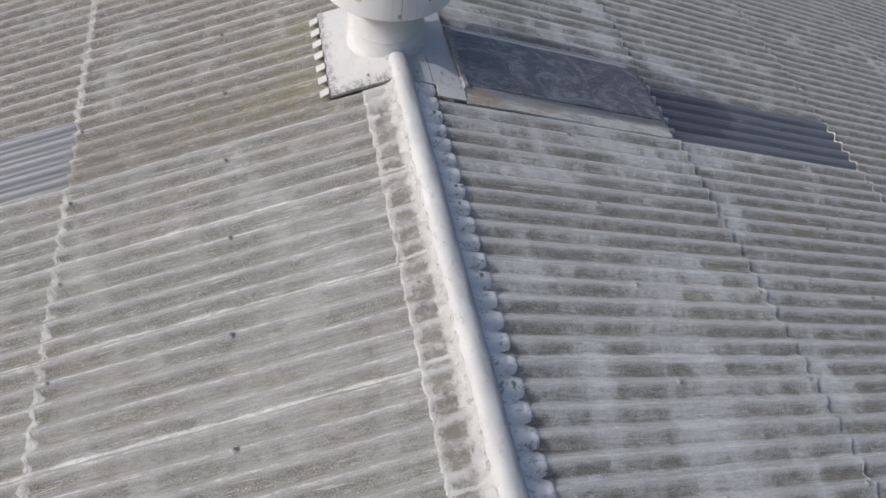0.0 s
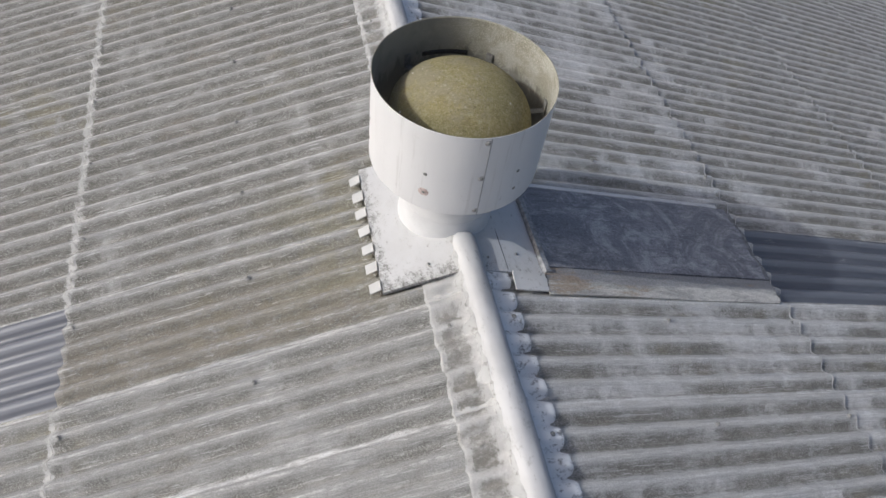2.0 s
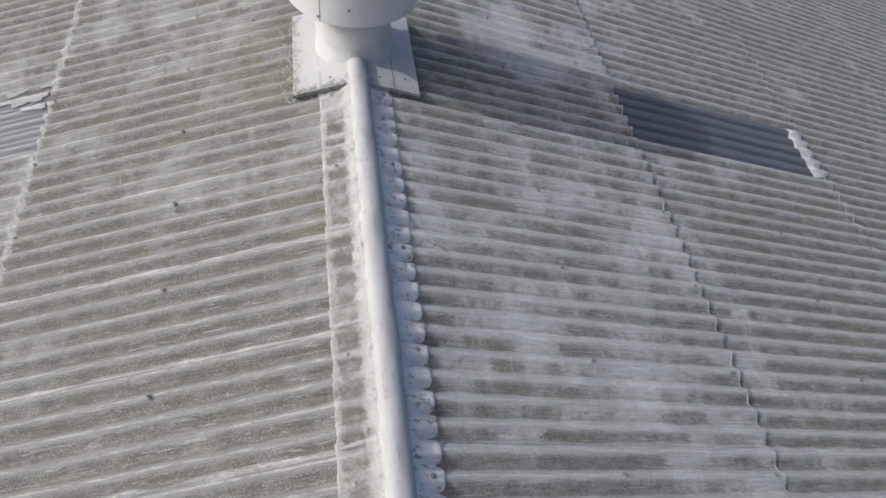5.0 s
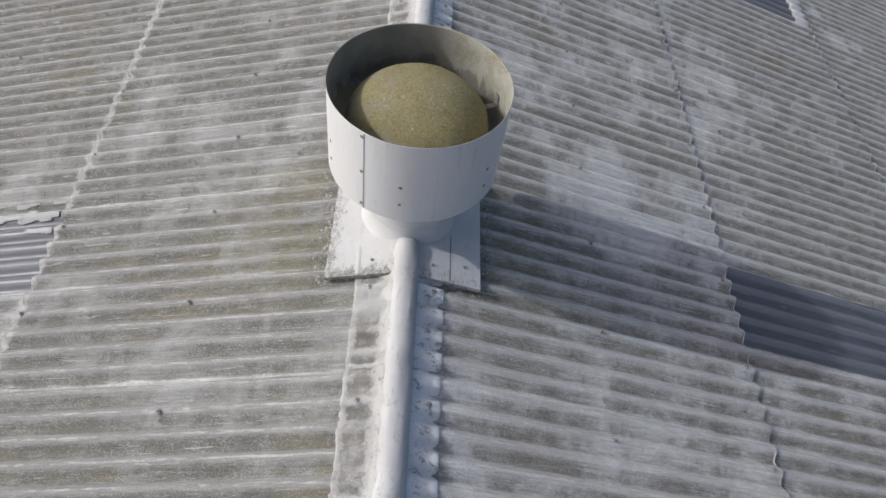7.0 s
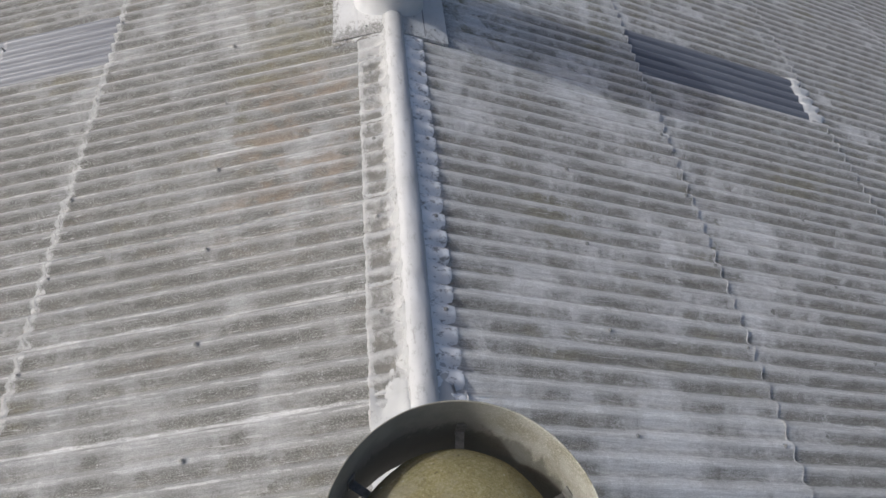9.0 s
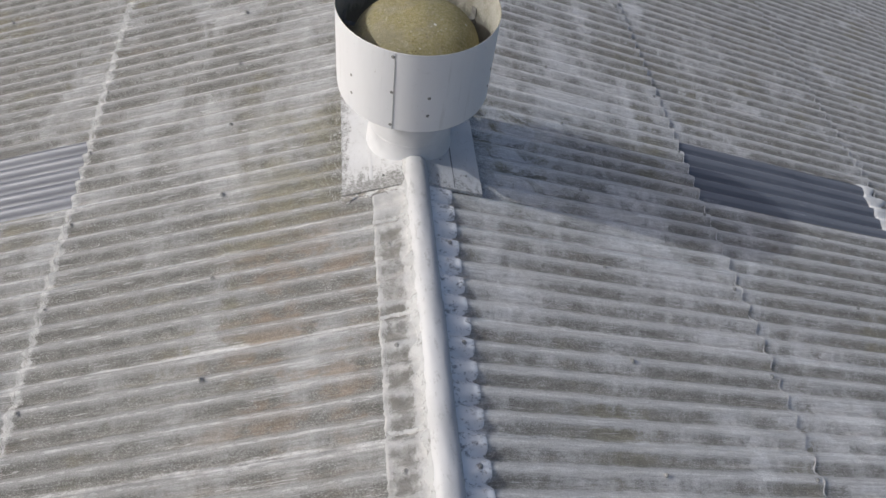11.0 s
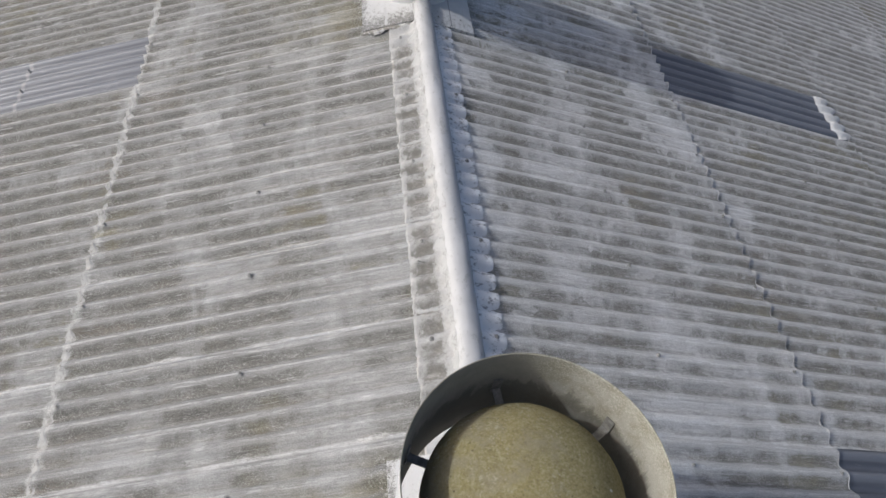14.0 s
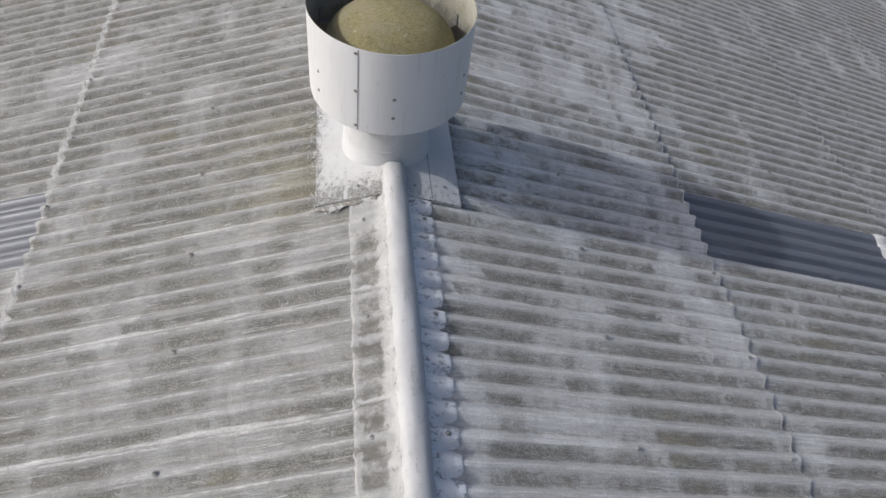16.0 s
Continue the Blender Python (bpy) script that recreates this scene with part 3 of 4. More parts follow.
def walls():
    ya, yb, xe, t = Y0 + K0 * W + 0.15, Y0 + K1 * W - 0.15, LAPS[-1] - 0.35, 0.25
    eave = crest_z(xe) - 0.12
    for s, name in ((-1, "wall_west"), (1, "wall_east")):
        bm = placed(box_bm(t, yb - ya, eave - GROUND), Matrix.Translation((s * xe, (ya + yb) / 2, (eave + GROUND) / 2)))
        tagged(part(name, bm, WALL, None, smooth=False), "plain rendered wall under the eaves", "wall", kind="structure")
    for y, name in ((ya, "wall_south"), (yb, "wall_north")):
        prof = [(-xe + t, GROUND), (xe - t, GROUND), (xe - t, eave), (0, crest_z(0) - 0.15), (-xe + t, eave)]
        verts = [(x, y - t / 2, z) for x, z in prof] + [(x, y + t / 2, z) for x, z in prof]
        faces = [(0, 1, 2, 3, 4), (9, 8, 7, 6, 5)] + [(i, i + 5, (i + 1) % 5 + 5, (i + 1) % 5) for i in range(5)]
        tagged(mesh_object(name, verts, faces, WALL, smooth=False), "plain rendered gable wall under the roof", "wall", kind="structure")


def sheet_mesh(side, tier, variant, per_wave=12, rows=7):
    """One corrugated sheet, origin at its upper end and first side lap; its near side laps over its neighbour."""
    x0 = 0.05 if tier == 0 else LAPS[tier] - 0.13
    length = (LAPS[tier + 1] - x0) / math.cos(TILT)
    ys = [-0.032 + (W + 0.032) * j / (5 * per_wave + 2) for j in range(5 * per_wave + 3)]
    seed = 7.3 * variant + 31 * tier + 3 * side
    verts = []

    def height(u, y):
        lift = 0.0025 * max(0.0, 1 - (y + 0.032) / 0.10)
        return wave(y + Y0) - 0.012 + (0.016 if side > 0 else 0.013) * u / length + lift + 0.0035 * nz(u * 1.3 + seed, y * 2.0)
    for y in ys:
        end = length + 0.010 * nz(seed, y * 4.0) + 0.005 * nz(seed + 9, y * 16)
        for i in range(rows):
            u = end * i / (rows - 1)
            verts.append((side * u, y, height(u, y)))
    faces = grid_faces(rows, len(ys))
    n = len(verts)
    for j in range(len(ys)):                       # the lower end's thickness
        x, y, z = verts[j * rows + rows - 1]
        verts += [(x, y, z), (x - side * 0.001, y, z - (0.011 if side > 0 else 0.006))]
    faces += [(n + 2 * j, n + 2 * j + 1, n + 2 * j + 3, n + 2 * j + 2) for j in range(len(ys) - 1)]
    m = len(verts)
    for i in range(rows):                          # the near side's thickness
        x, y, z = verts[i]
        verts += [(x, y, z), (x, y + 0.001, z - 0.003)]
    faces += [(m + 2 * i, m + 2 * i + 1, m + 2 * i + 3, m + 2 * i + 2) for i in range(rows - 1)]
    if side < 0:
        faces = [f[::-1] for f in faces]
    me = bpy.data.meshes.new("sheet")
    me.from_pydata(verts, [], faces)
    me.polygons.foreach_set("use_smooth", [i < len(ys) * rows - len(ys) - rows + 1 for i in range(len(faces))])
    me.materials.append(CEMENT)
    me.update()
    return me, x0


def bolt_mesh():
    v1, f1 = lathe([(0.0, 0.007), (0.016, 0.006), (0.024, 0.001), (0.025, -0.004)], 12)
    v2, f2 = lathe([(0.0, 0.020), (0.007, 0.020), (0.011, 0.017), (0.012, 0.004)], 6)
    me = bpy.data.meshes.new("bolt")
    me.from_pydata(v1 + v2, [], f1 + [tuple(i + len(v1) for i in f) for f in f2])
    me.materials.append(WASHER)
    me.materials.append(BOLT)
    me.polygons.foreach_set("material_index", [0] * len(f1) + [1] * len(f2))
    me.update()
    return me


BOLT_ME = bolt_mesh()
SKY_COLS = {-1: (3, 10, 17, 23), 1: (3, 10, 17, 23)}


def slurry_line(name, side, x, y0, y1, width, high, seed, mat, parent, gap=-0.25, bare=()):
    """Lumpy cement smeared along a lap, over the corrugations."""
    step, cols = P / 12, 5
    n = int((y1 - y0) / step)
    verts, faces, keep = [], [], []
    for j in range(n + 1):
        y = y0 + j * step
        a = nz(seed, y * 7.0) + 0.5 * nz(seed + 5, y * 23.0)
        w = width * max(0.25, 1.0 + 0.8 * nz(seed + 2, y * 6.0) + 0.9 * nz(seed + 4, y * 27.0)) * (1.15 - 0.35 * math.cos(2 * math.pi * y / P))
        h = high * (0.75 + 0.9 * nz(seed + 3, y * 9.0) + 0.8 * nz(seed + 6, y * 31.0))
        keep.append(a > gap and not any(b < y < b + W - 0.05 for b in bare))
        for i in range(cols):
            f = i / (cols - 1)
            u = (f - 0.42) * w * 2 + (0.014 * nz(seed + 8, y * 12.0) + 0.010 * nz(seed + 12 + f, y * 37.0)) * min(1.0, width / 0.02)
            z = wave(y) + (0.005 if f < 0.5 else -0.006) + h * math.sin(math.pi * f) - (0.006 if f in (0, 1) else 0)
            verts.append(slope_pose(side, x, y) @ Vector((side * u, 0, z)))
    for j in range(n):
        if keep[j] and keep[j + 1]:
            faces += [(j * cols + i, j * cols + i + 1, (j + 1) * cols + i + 1, (j + 1) * cols + i) for i in range(cols - 1)]
    if side < 0:
        faces = [f[::-1] for f in faces]
    ob = mesh_object(name, verts, faces, mat, parent)
    tagged(ob, kind="stuff")
    return ob


def roof(side, name, label, single):
    """One slope of the roof: single sheets with their bolts where the camera passes, joined ones further off."""
    top = tagged(new(name), label, "roof", kind="structure")
    rest_v, rest_f = [], []
    for tier in range(len(LAPS) - 1):
        kinds = [sheet_mesh(side, tier, v) for v in range(3)]
        far, _ = sheet_mesh(side, tier, 0, 8, 2)
        fv = [v.co.copy() for v in far.vertices]
        ff = [tuple(p.vertices) for p in far.polygons]
        bpy.data.meshes.remove(far)
        mid = 1.6 if tier == 0 else (LAPS[tier] + LAPS[tier + 1]) / 2
        for k in range(K0, K1):
            if tier == 1 and k in SKY_COLS[side]:
                continue
            y = Y0 + k * W
            if tier < single and N0 <= k < N1:
                me, x0 = kinds[random.randrange(3)]
                jog = Matrix.Translation((random.uniform(-0.007, 0.007), random.uniform(-0.003, 0.003), random.uniform(-0.0015, 0.0015)))
                sh = share("sheet", me, top, slope_pose(side, x0, y) @ jog)
                for bx in (mid, LAPS[tier + 1] - 0.075):
                    share("bolt", BOLT_ME, sh, Matrix.Translation((side * (bx - x0) / math.cos(TILT) + random.uniform(-0.015, 0.015), W - Y0 + random.uniform(-0.01, 0.01), 0.002)) @ Matrix.Rotation(random.uniform(0, 3), 4, "Z") @ Matrix.Scale(random.uniform(0.68, 0.95), 4))
            else:
                m = slope_pose(side, kinds[0][1], y)
                o = len(rest_v)
                rest_v += [m @ v for v in fv]
                rest_f += [tuple(i + o for i in f) for f in ff]
    tagged(mesh_object("far_sheets", rest_v, rest_f, CEMENT, top), kind="stuff")
    ya, yb = Y0 + N0 * W, Y0 + N1 * W
    for i, x in enumerate(LAPS[1:-1]):
        if side < 0 and i < 2:
            slurry_line("lap_slurry", side, x, ya, yb, 0.028, 0.0015, 11.0 + 7 * i, SLURRY, top, -0.40, [Y0 + k * W for k in SKY_COLS[side]])
        else:
            slurry_line("lap_slurry", side, x + 0.004, ya, yb, 0.007, 0.007, 51.0 + 7 * i, BEAD, top, -0.55)
    return top


# ---- rooflights ----
def rooflight(side, k, label):
    """Two lapped panes of corrugated plastic in place of one cement sheet."""
    top = tagged(new("rooflight"), label, "rooflight", "corrugated rooflights in the roof")
    top.matrix_basis = slope_pose(side, LAPS[1] - 0.13, Y0 + k * W)
    length = (LAPS[2] - LAPS[1] + 0.13) / math.cos(TILT)
    mid = 0.585 if side > 0 else 0.500
    for a, b, lift in ((0.0, length * mid, -0.006), (length * (mid - 0.025), length - 0.01, -0.012)):
        rows, n = 5, 5 * 16
        verts = [(side * (a + (b - a) * i / (rows - 1)), W * j / n, wave(W * j / n + Y0) - 0.008 + lift + 0.014 * (a + (b - a) * i / (rows - 1)) / length)
                 for j in range(n + 1) for i in range(rows)]
        faces = grid_faces(rows, n + 1)
        o = len(verts)
        verts += [(x, y, z - 0.003) for x, y, z in verts]
        faces += [tuple(i + o for i in f[::-1]) for f in faces]
        e = len(verts)
        for j in range(n + 1):
            verts += [verts[j * rows + rows - 1], verts[o + j * rows + rows - 1]]
        faces += [(e + 2 * j, e + 2 * j + 2, e + 2 * j + 3, e + 2 * j + 1)[::-1] for j in range(n)]
        if side < 0:
            faces = [f[::-1] for f in faces]
        mesh_object("pane", verts, faces, PLASTIC, top)
    if side < 0:
        for crest in (1.5, 3.5):
            share("screw", BOLT_ME, top, Matrix.Translation((side * (length * mid - 0.03), crest * P, -0.005)) @ Matrix.Diagonal((0.75, 0.75, 2.0, 1.0)))
    return top


# ---- ridge ----
def roll_mesh(a, b, round_a=False, round_b=False, collar=True):
    """The low half-round roll along the ridge, from a to b."""
    rx, rz, na = 0.083, 0.080, 22
    ys = [a + (b - a) * i / 22 for i in range(23)]
    if collar:
        ys += [a + 0.055, a + 0.085]
    for flag, end, s in ((round_a, a, 1), (round_b, b, -1)):
        if flag:
            ys += [end + s * d for d in (0.006, 0.02, 0.04, 0.065, 0.09)]
    verts = []
    for y in sorted(ys):
        k = 1.0 + (0.004 if collar and y < a + 0.07 else 0.0)
        for flag, d in ((round_a, y - a), (round_b, b - y)):
            if flag and d < 0.09:
                k = math.sqrt(max(0.0, 1 - (1 - d / 0.09) ** 2))
        for i in range(na):
            t = math.radians(-25 + 230 * i / (na - 1))
            q = k * (1 + 0.05 * nz(math.cos(t) * 1.5, math.sin(t) * 1.5, y * 3.0) + 0.03 * nz(math.cos(t) * 5, 3 + math.sin(t) * 5, y * 10.0))
            x, z = rx * q * math.cos(t), rz * q * math.sin(t)
            if x > 0:                               # the eastern side runs out into the wing
                x *= 1.32
            verts.append((0.004 + x, y, APEX - 0.010 + z))
    return verts, [f[::-1] for f in grid_faces(na, len(ys))]


def skirted(verts, cols, drops):
    """Adds a turned-down edge, with vertices of its own, along the last point of every row of a grid."""
    n = len(verts) // cols
    faces = grid_faces(cols, n)
    for j in range(n):
        x, y, z = verts[j * cols + cols - 1]
        verts += [(x, y, z)] + [(x + dx, y, z + dz) for dx, dz in drops]
    k = 1 + len(drops)
    o = n * cols
    faces += [(o + j * k + i, o + j * k + i + 1, o + (j + 1) * k + i + 1, o + (j + 1) * k + i) for j in range(n - 1) for i in range(k - 1)]
    return faces


def wing_height(x, y, f, seed):
    amp = 0.30 + 0.66 * min(1.0, f / 0.45)
    fillet = 0.035 * max(0.0, 1 - f / 0.35) ** 2      # cement drawn up to the roll
    lumps = 0.011 * (1 - 0.6 * f) * nz(x * 16 + seed, y * 12.0, seed) + 0.006 * nz(x * 42, y * 42.0, seed)
    return crest_z(x) + 0.008 - 0.006 * f * f + amp * wave(y + Y0) + fillet + lumps


def left_wing_mesh(seed):
    rows, n = 18, 5 * 20
    verts = []
    for j in range(n + 1):
        y = (W + 0.03) * j / n
        end = 0.332 + 0.012 * nz(seed, y * 6.0) + 0.011 * nz(seed, y * 30.0)
        for i in range(rows):
            f = i / (rows - 1)
            x = 0.065 + (end - 0.065) * f
            verts.append((-x, y, wing_height(x, y, f, seed)))
    faces = skirted(verts, rows, [(-0.005, -0.004), (-0.014, -0.018)])
    return verts, [f[::-1] for f in faces]


def mortar_mesh(seed):
    """Lumps of white mortar along the roll's sunny foot, with breaks, and tongues of it down the wing."""
    n, cols, verts, faces = 110, 6, [], []
    keep = []
    for j in range(n + 1):
        y = (W + 0.03) * j / n
        a = nz(seed + 4, y * 5.0) + 0.6 * nz(seed + 7, y * 19.0)
        tongue = max(0.0, nz(seed + 1, y * 8.0)) * 0.11
        wide = 0.045 + tongue + 0.018 * nz(seed + 2, y * 33.0)
        keep.append(a > -0.75)
        for i in range(cols):
            f = i / (cols - 1)
            x = 0.056 + wide * f
            h = (0.004 + 0.005 * nz(seed + 9, y * 25.0, f * 2)) * math.sin(math.pi * (0.4 + 0.6 * f)) - (0.005 if f == 1 else 0)
            z = wing_height(x, y, max(0.0, (x - 0.065) / 0.267), seed) + h
            verts.append((-x, y, z + (0.093 - z) * (1 - f) ** 2))
    for j in range(n):
        if keep[j] and keep[j + 1]:
            faces += [(j * cols + i, (j + 1) * cols + i, (j + 1) * cols + i + 1, j * cols + i + 1) for i in range(cols - 1)]
    return verts, faces


def joint_mesh(seed):
    """A ragged smear of mortar across the western wing, over the joint with the next length."""
    n, cols, verts = 30, 6, []
    for j in range(n + 1):
        g = j / n
        x = 0.075 + 0.262 * g
        mid, wide = 0.012 * nz(seed, x * 14), 0.020 + 0.014 * abs(nz(seed + 3, x * 22)) + 0.02 * max(0.0, 1 - g * 5)
        for i in range(cols):
            f = i / (cols - 1)
            y = mid + (f - 0.5) * 2 * wide + 0.005 * nz(seed + f * 3, x * 60)
            base = wing_height(x, max(0.0, y), (x - 0.065) / 0.267, seed)
            verts.append((-x, y, base + 0.011 * math.sin(math.pi * f) + 0.003 * nz(x * 50, y * 50, seed) - (0.012 if f in (0, 1) else 0.0)))
    return verts, [q for q in grid_faces(cols, n + 1)]


def right_wing_mesh(seed):
    rows, n = 12, 5 * 24
    verts = []
    for j in range(n + 1):
        y = (W + 0.03) * j / n
        c = math.cos(2 * math.pi * (y + Y0) / P)
        which = round((y + Y0) / P)
        bulge = min(1.0, max(0.0, (c + 0.93) / 0.75)) ** 0.5
        lobe = -2 * AMP * ((1 - c) / 2) ** 2.2
        end = 0.288 + (0.018 + 0.006 * nz(which * 2.3, seed)) * bulge + 0.003 * nz(seed, y * 11.0)
        for i in range(rows):
            f = i / (rows - 1)
            x = 0.070 + (end - 0.070) * f
            amp = 0.25 + 1.0 * min(1.0, f / 0.7) ** 1.5
            up = 0.004 - 0.004 * f + 0.003 * nz(which * 1.7, seed + 3)
            if f > 0.85:
                up -= 0.005 * ((f - 0.85) / 0.15) ** 2
            z = crest_z(x) + up + amp * lobe + 0.003 * nz(x * 14, y * 14.0, seed)
            verts.append((x, y, z))
    return verts, skirted(verts, rows, [(0.003, -0.006), (0.001, -0.022)])


def ridge_cap(y, rolls, seed=3.1):
    """One length of the ridge: a white roll between two corrugated wings, bolted on both sides."""
    top = tagged(new("ridge_cap"), "white painted ridge cap with a half-round roll over corrugated wings", "ridge cap", "ridge caps along the roof")
    top.location = (0, y, 0)
    for r in rolls:
        v, f = roll_mesh(*r)
        mesh_object("roll", v, f, ROLL, top, label="chalky white half-round roll")
    v, f = left_wing_mesh(seed)
    mesh_object("sunny_wing", v, f, WING, top, label="grey cement wing with white smeared edges")
    v, f = mortar_mesh(seed)
    mesh_object("mortar", v, f, MORTAR, top, label="lumpy white mortar along the roll")
    v, f = joint_mesh(seed)
    mesh_object("joint_mortar", v, f, MORTAR, top, label="ragged white mortar over the joint")
    v, f = right_wing_mesh(seed)
    mesh_object("scalloped_wing", v, f, WING_WHITE, top, label="white painted wing with rounded scallop ends")
    for s, lift in ((-1, 0.003), (1, 0.003)):
        m = Matrix.Translation((0, -y, 0)) @ slope_pose(s, 0.235, y + W - Y0, lift)
        share("bolt", BOLT_ME, top, m @ Matrix.Scale(0.8, 4))
    return top


def ridge():
    whole = []
    for k in range(K0, K1):
        y = Y0 + k * W
        near = [v for v in VENTS if y - 0.36 < v < y + W + 0.36]
        if near:
            v, rolls = near[0] - y, []
            a, b = v - 0.315, v + 0.315
            if a > 0.05:
                rolls.append((0.0, min(a, W), False, a < W, True))
            if b < W - 0.05:
                rolls.append((max(b, 0.0), W, b > 0, False, b <= 0))
            ridge_cap(y, rolls, 3.1 + k)
        elif len(whole) < 5:
            whole.append(ridge_cap(y, [(0.0, W + 0.03, False, False, True)], 3.1 + k))
        else:
            copy_thing(whole[(k * 3) % 5], Matrix.Translation((random.uniform(-0.004, 0.004), y, random.uniform(-0.001, 0.001))) @ Matrix.Rotation(random.uniform(-0.005, 0.005), 4, "Z"))


# ---- vents ----
def bent_plate(x0, x1, ya, yb, lift, seed, drop=0.030):
    """A sheet folded over the ridge, its edges turned down."""
    xs = [x0 + (x1 - x0) * i / 24 for i in range(25)]
    ys = [ya + (yb - ya) * j / 20 for j in range(21)]

    def z(x, y):
        return APEX - SLOPE * (math.sqrt(x * x + 0.0016)) + lift + 0.004 * nz(x * 4 + seed, y * 4)
    verts = [(x, y, z(x, y)) for y in ys for x in xs]
    faces = grid_faces(25, 21)
    rim = [i for i in range(25)] + [j * 25 + 24 for j in range(1, 21)] + [20 * 25 + i for i in range(23, -1, -1)] + [j * 25 for j in range(19, 0, -1)]
    o = len(verts)
    for i in rim:
        x, y, h = verts[i]
        verts.append((x, y, h - drop))
    n = len(rim)
    faces += [(rim[(i + 1) % n], rim[i], o + i, o + (i + 1) % n) for i in range(n)]
    return verts, faces


def arc_strip(r0, r1, a0, a1, z0, z1, n=4):
    """A curved strip on the drum."""
    verts = []
    for i in range(n + 1):
        a = a0 + (a1 - a0) * i / n
        for r, z in ((r0, z0), (r1, z0), (r1, z1), (r0, z1)):
            verts.append((r * math.cos(a), r * math.sin(a), z))
    faces = []
    for i in range(n):
        for j in range(4):
            faces.append((i * 4 + j, i * 4 + (j + 1) % 4, (i + 1) * 4 + (j + 1) % 4, (i + 1) * 4 + j)[::-1])
    faces += [(0, 1, 2, 3), (n * 4 + 3, n * 4 + 2, n * 4 + 1, n * 4)]
    return verts, faces


RIM, LOW, RD = 1.315, 0.616, 0.605


def rivet_mesh(name, r, mat):
    v, f = lathe([(0.0, 0.006), (r * 0.55, 0.005), (r, 0.0)], 10)
    me = bpy.data.meshes.new(name)
    me.from_pydata(v, [], f)
    me.materials.append(mat)
    return me


RIVET_ME, STAIN_ME, RING_ME = rivet_mesh("rivet", 0.014, BOLT), rivet_mesh("rust_mark", 0.040, RUST), rivet_mesh("washer", 0.029, RING)


def vent(xv, yv, seam, front, back, label, paint, tabs=False, rusty=False, seed=0.0):
    """A round roof vent: flashing plate, neck, an open wind band and the domed cowl inside it."""
    top = tagged(new("roof_vent"), label, "roof vent", "round vents along the ridge")
    top.location = (xv, yv, 0)
    x0, x1 = (-0.60, 0.63) if tabs else (-0.585, 0.585)
    v, f = bent_plate(x0, x1, front - yv, back - yv, 0.019, seed, 0.036)
    plate = mesh_object("flashing_plate", v, f, paint, top, smooth=False, label="white painted flashing with lichen-blackened edges")
    # a low rib, and a thin dark strip along the panel joint
    for x, name, mat, wide, up in ((-0.345, "rib", RIB, 0.034, 0.0155), (0.345, "joint", JOINT_DARK, 0.011, 0.0165)):
        side = 1 if x > 0 else -1
        bm = placed(box_bm(wide, back - front - 0.03, 0.006, 0.0028), Matrix.Translation((x, (front + back) / 2 - yv, crest_z(x) + up)) @ Matrix.Rotation(side * TILT, 4, "Y"))
        part(name, bm, mat, plate, "" if x < 0 else "dark joint between flashing panels")
    for x, y in ((-0.24, front + 0.13), (0.20, front + 0.12), (0.45, front + 0.17)):
        m = Matrix.Translation((0, -yv, 0)) @ slope_pose(1 if x > 0 else -1, abs(x), y, 0.030) @ Matrix.Translation((0, 0, -0.005)) @ Matrix.Scale(0.5, 4)
        share("bolt", BOLT_ME, plate, m)
    if tabs:
        for i in range(7):
            y = front + 0.06 + i * P - yv
            w = 0.084 + 0.016 * nz(i * 3.7, seed)
            a = slope_pose(-1, 0.655, y + yv)
            bm = box_bm(0.092, w, 0.012, 0.003)
            for q in bm.verts:                      # each tab bends down over its corrugation
                if q.co.x < 0:
                    q.co.z -= 0.022
            placed(bm, Matrix.Translation((0, -yv, 0)) @ a @ Matrix.Rotation(0.12 * nz(i * 1.9, 4), 4, "Z") @ Matrix.Translation((0.012, 0, 0.028)))
            part("tab", bm, PLATE_TAB, plate, "white painted tab bent over a corrugation", smooth=False)
    v, f = lathe([(0.372, crest_z(0.34) - 0.01), (0.364, 0.03), (0.358, 0.07), (0.355, 0.12), (0.353, 0.20), (0.352, 0.30), (0.352, 0.78), (0.344, 0.78), (0.344, 0.30)], 56)
    neck = mesh_object("neck", v, f, NECK, top, label="white painted round neck")
    v, f = lathe([(0.3515, 0.190), (0.3545, 0.194), (0.3555, 0.205), (0.3545, 0.216), (0.3515, 0.220)], 56)
    mesh_object("collar", v, f, NECK, neck)
    # the wind band, open above and below
    prof = [(RD - 0.004, LOW), (RD, LOW + 0.003), (RD, LOW + 0.009), (RD, 0.8), (RD, 1.05), (RD, RIM - 0.016), (RD, RIM - 0.012), (RD + 0.001, RIM - 0.008), (RD + 0.001, RIM), (RD - 0.003, RIM), (RD - 0.006, RIM - 0.008), (RD - 0.006, RIM - 0.014), (RD - 0.006, 1.05), (RD - 0.006, 0.8), (RD - 0.006, LOW + 0.008)]
    n = 96
    v, f = lathe(prof, n, True)
    v = [(x * (1 + 0.006 * nz(math.atan2(y, x) * 1.5, z * 1.4, seed)), y * (1 + 0.006 * nz(math.atan2(y, x) * 1.5, z * 1.4, seed)), z) for x, y, z in v]
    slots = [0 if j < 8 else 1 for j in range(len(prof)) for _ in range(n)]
    drum = mesh_object("drum", v, f, [DRUM, INSIDE], top, slots=slots, label="white painted open drum, lichened inside, sunlit wall painted paler")
    for i in range(3):
        a = math.radians(seam + 120 * i)
        # the lapped edge's shade, drawn as a narrow grey strip
        v, f = arc_strip(RD - 0.002, RD + 0.0025, a - 0.012, a - 0.0005, LOW + 0.004, RIM - 0.014, 1)
        mesh_object("seam", v, f, SEAM, drum, smooth=False, label="thin grey strip painting the shade along a seam")
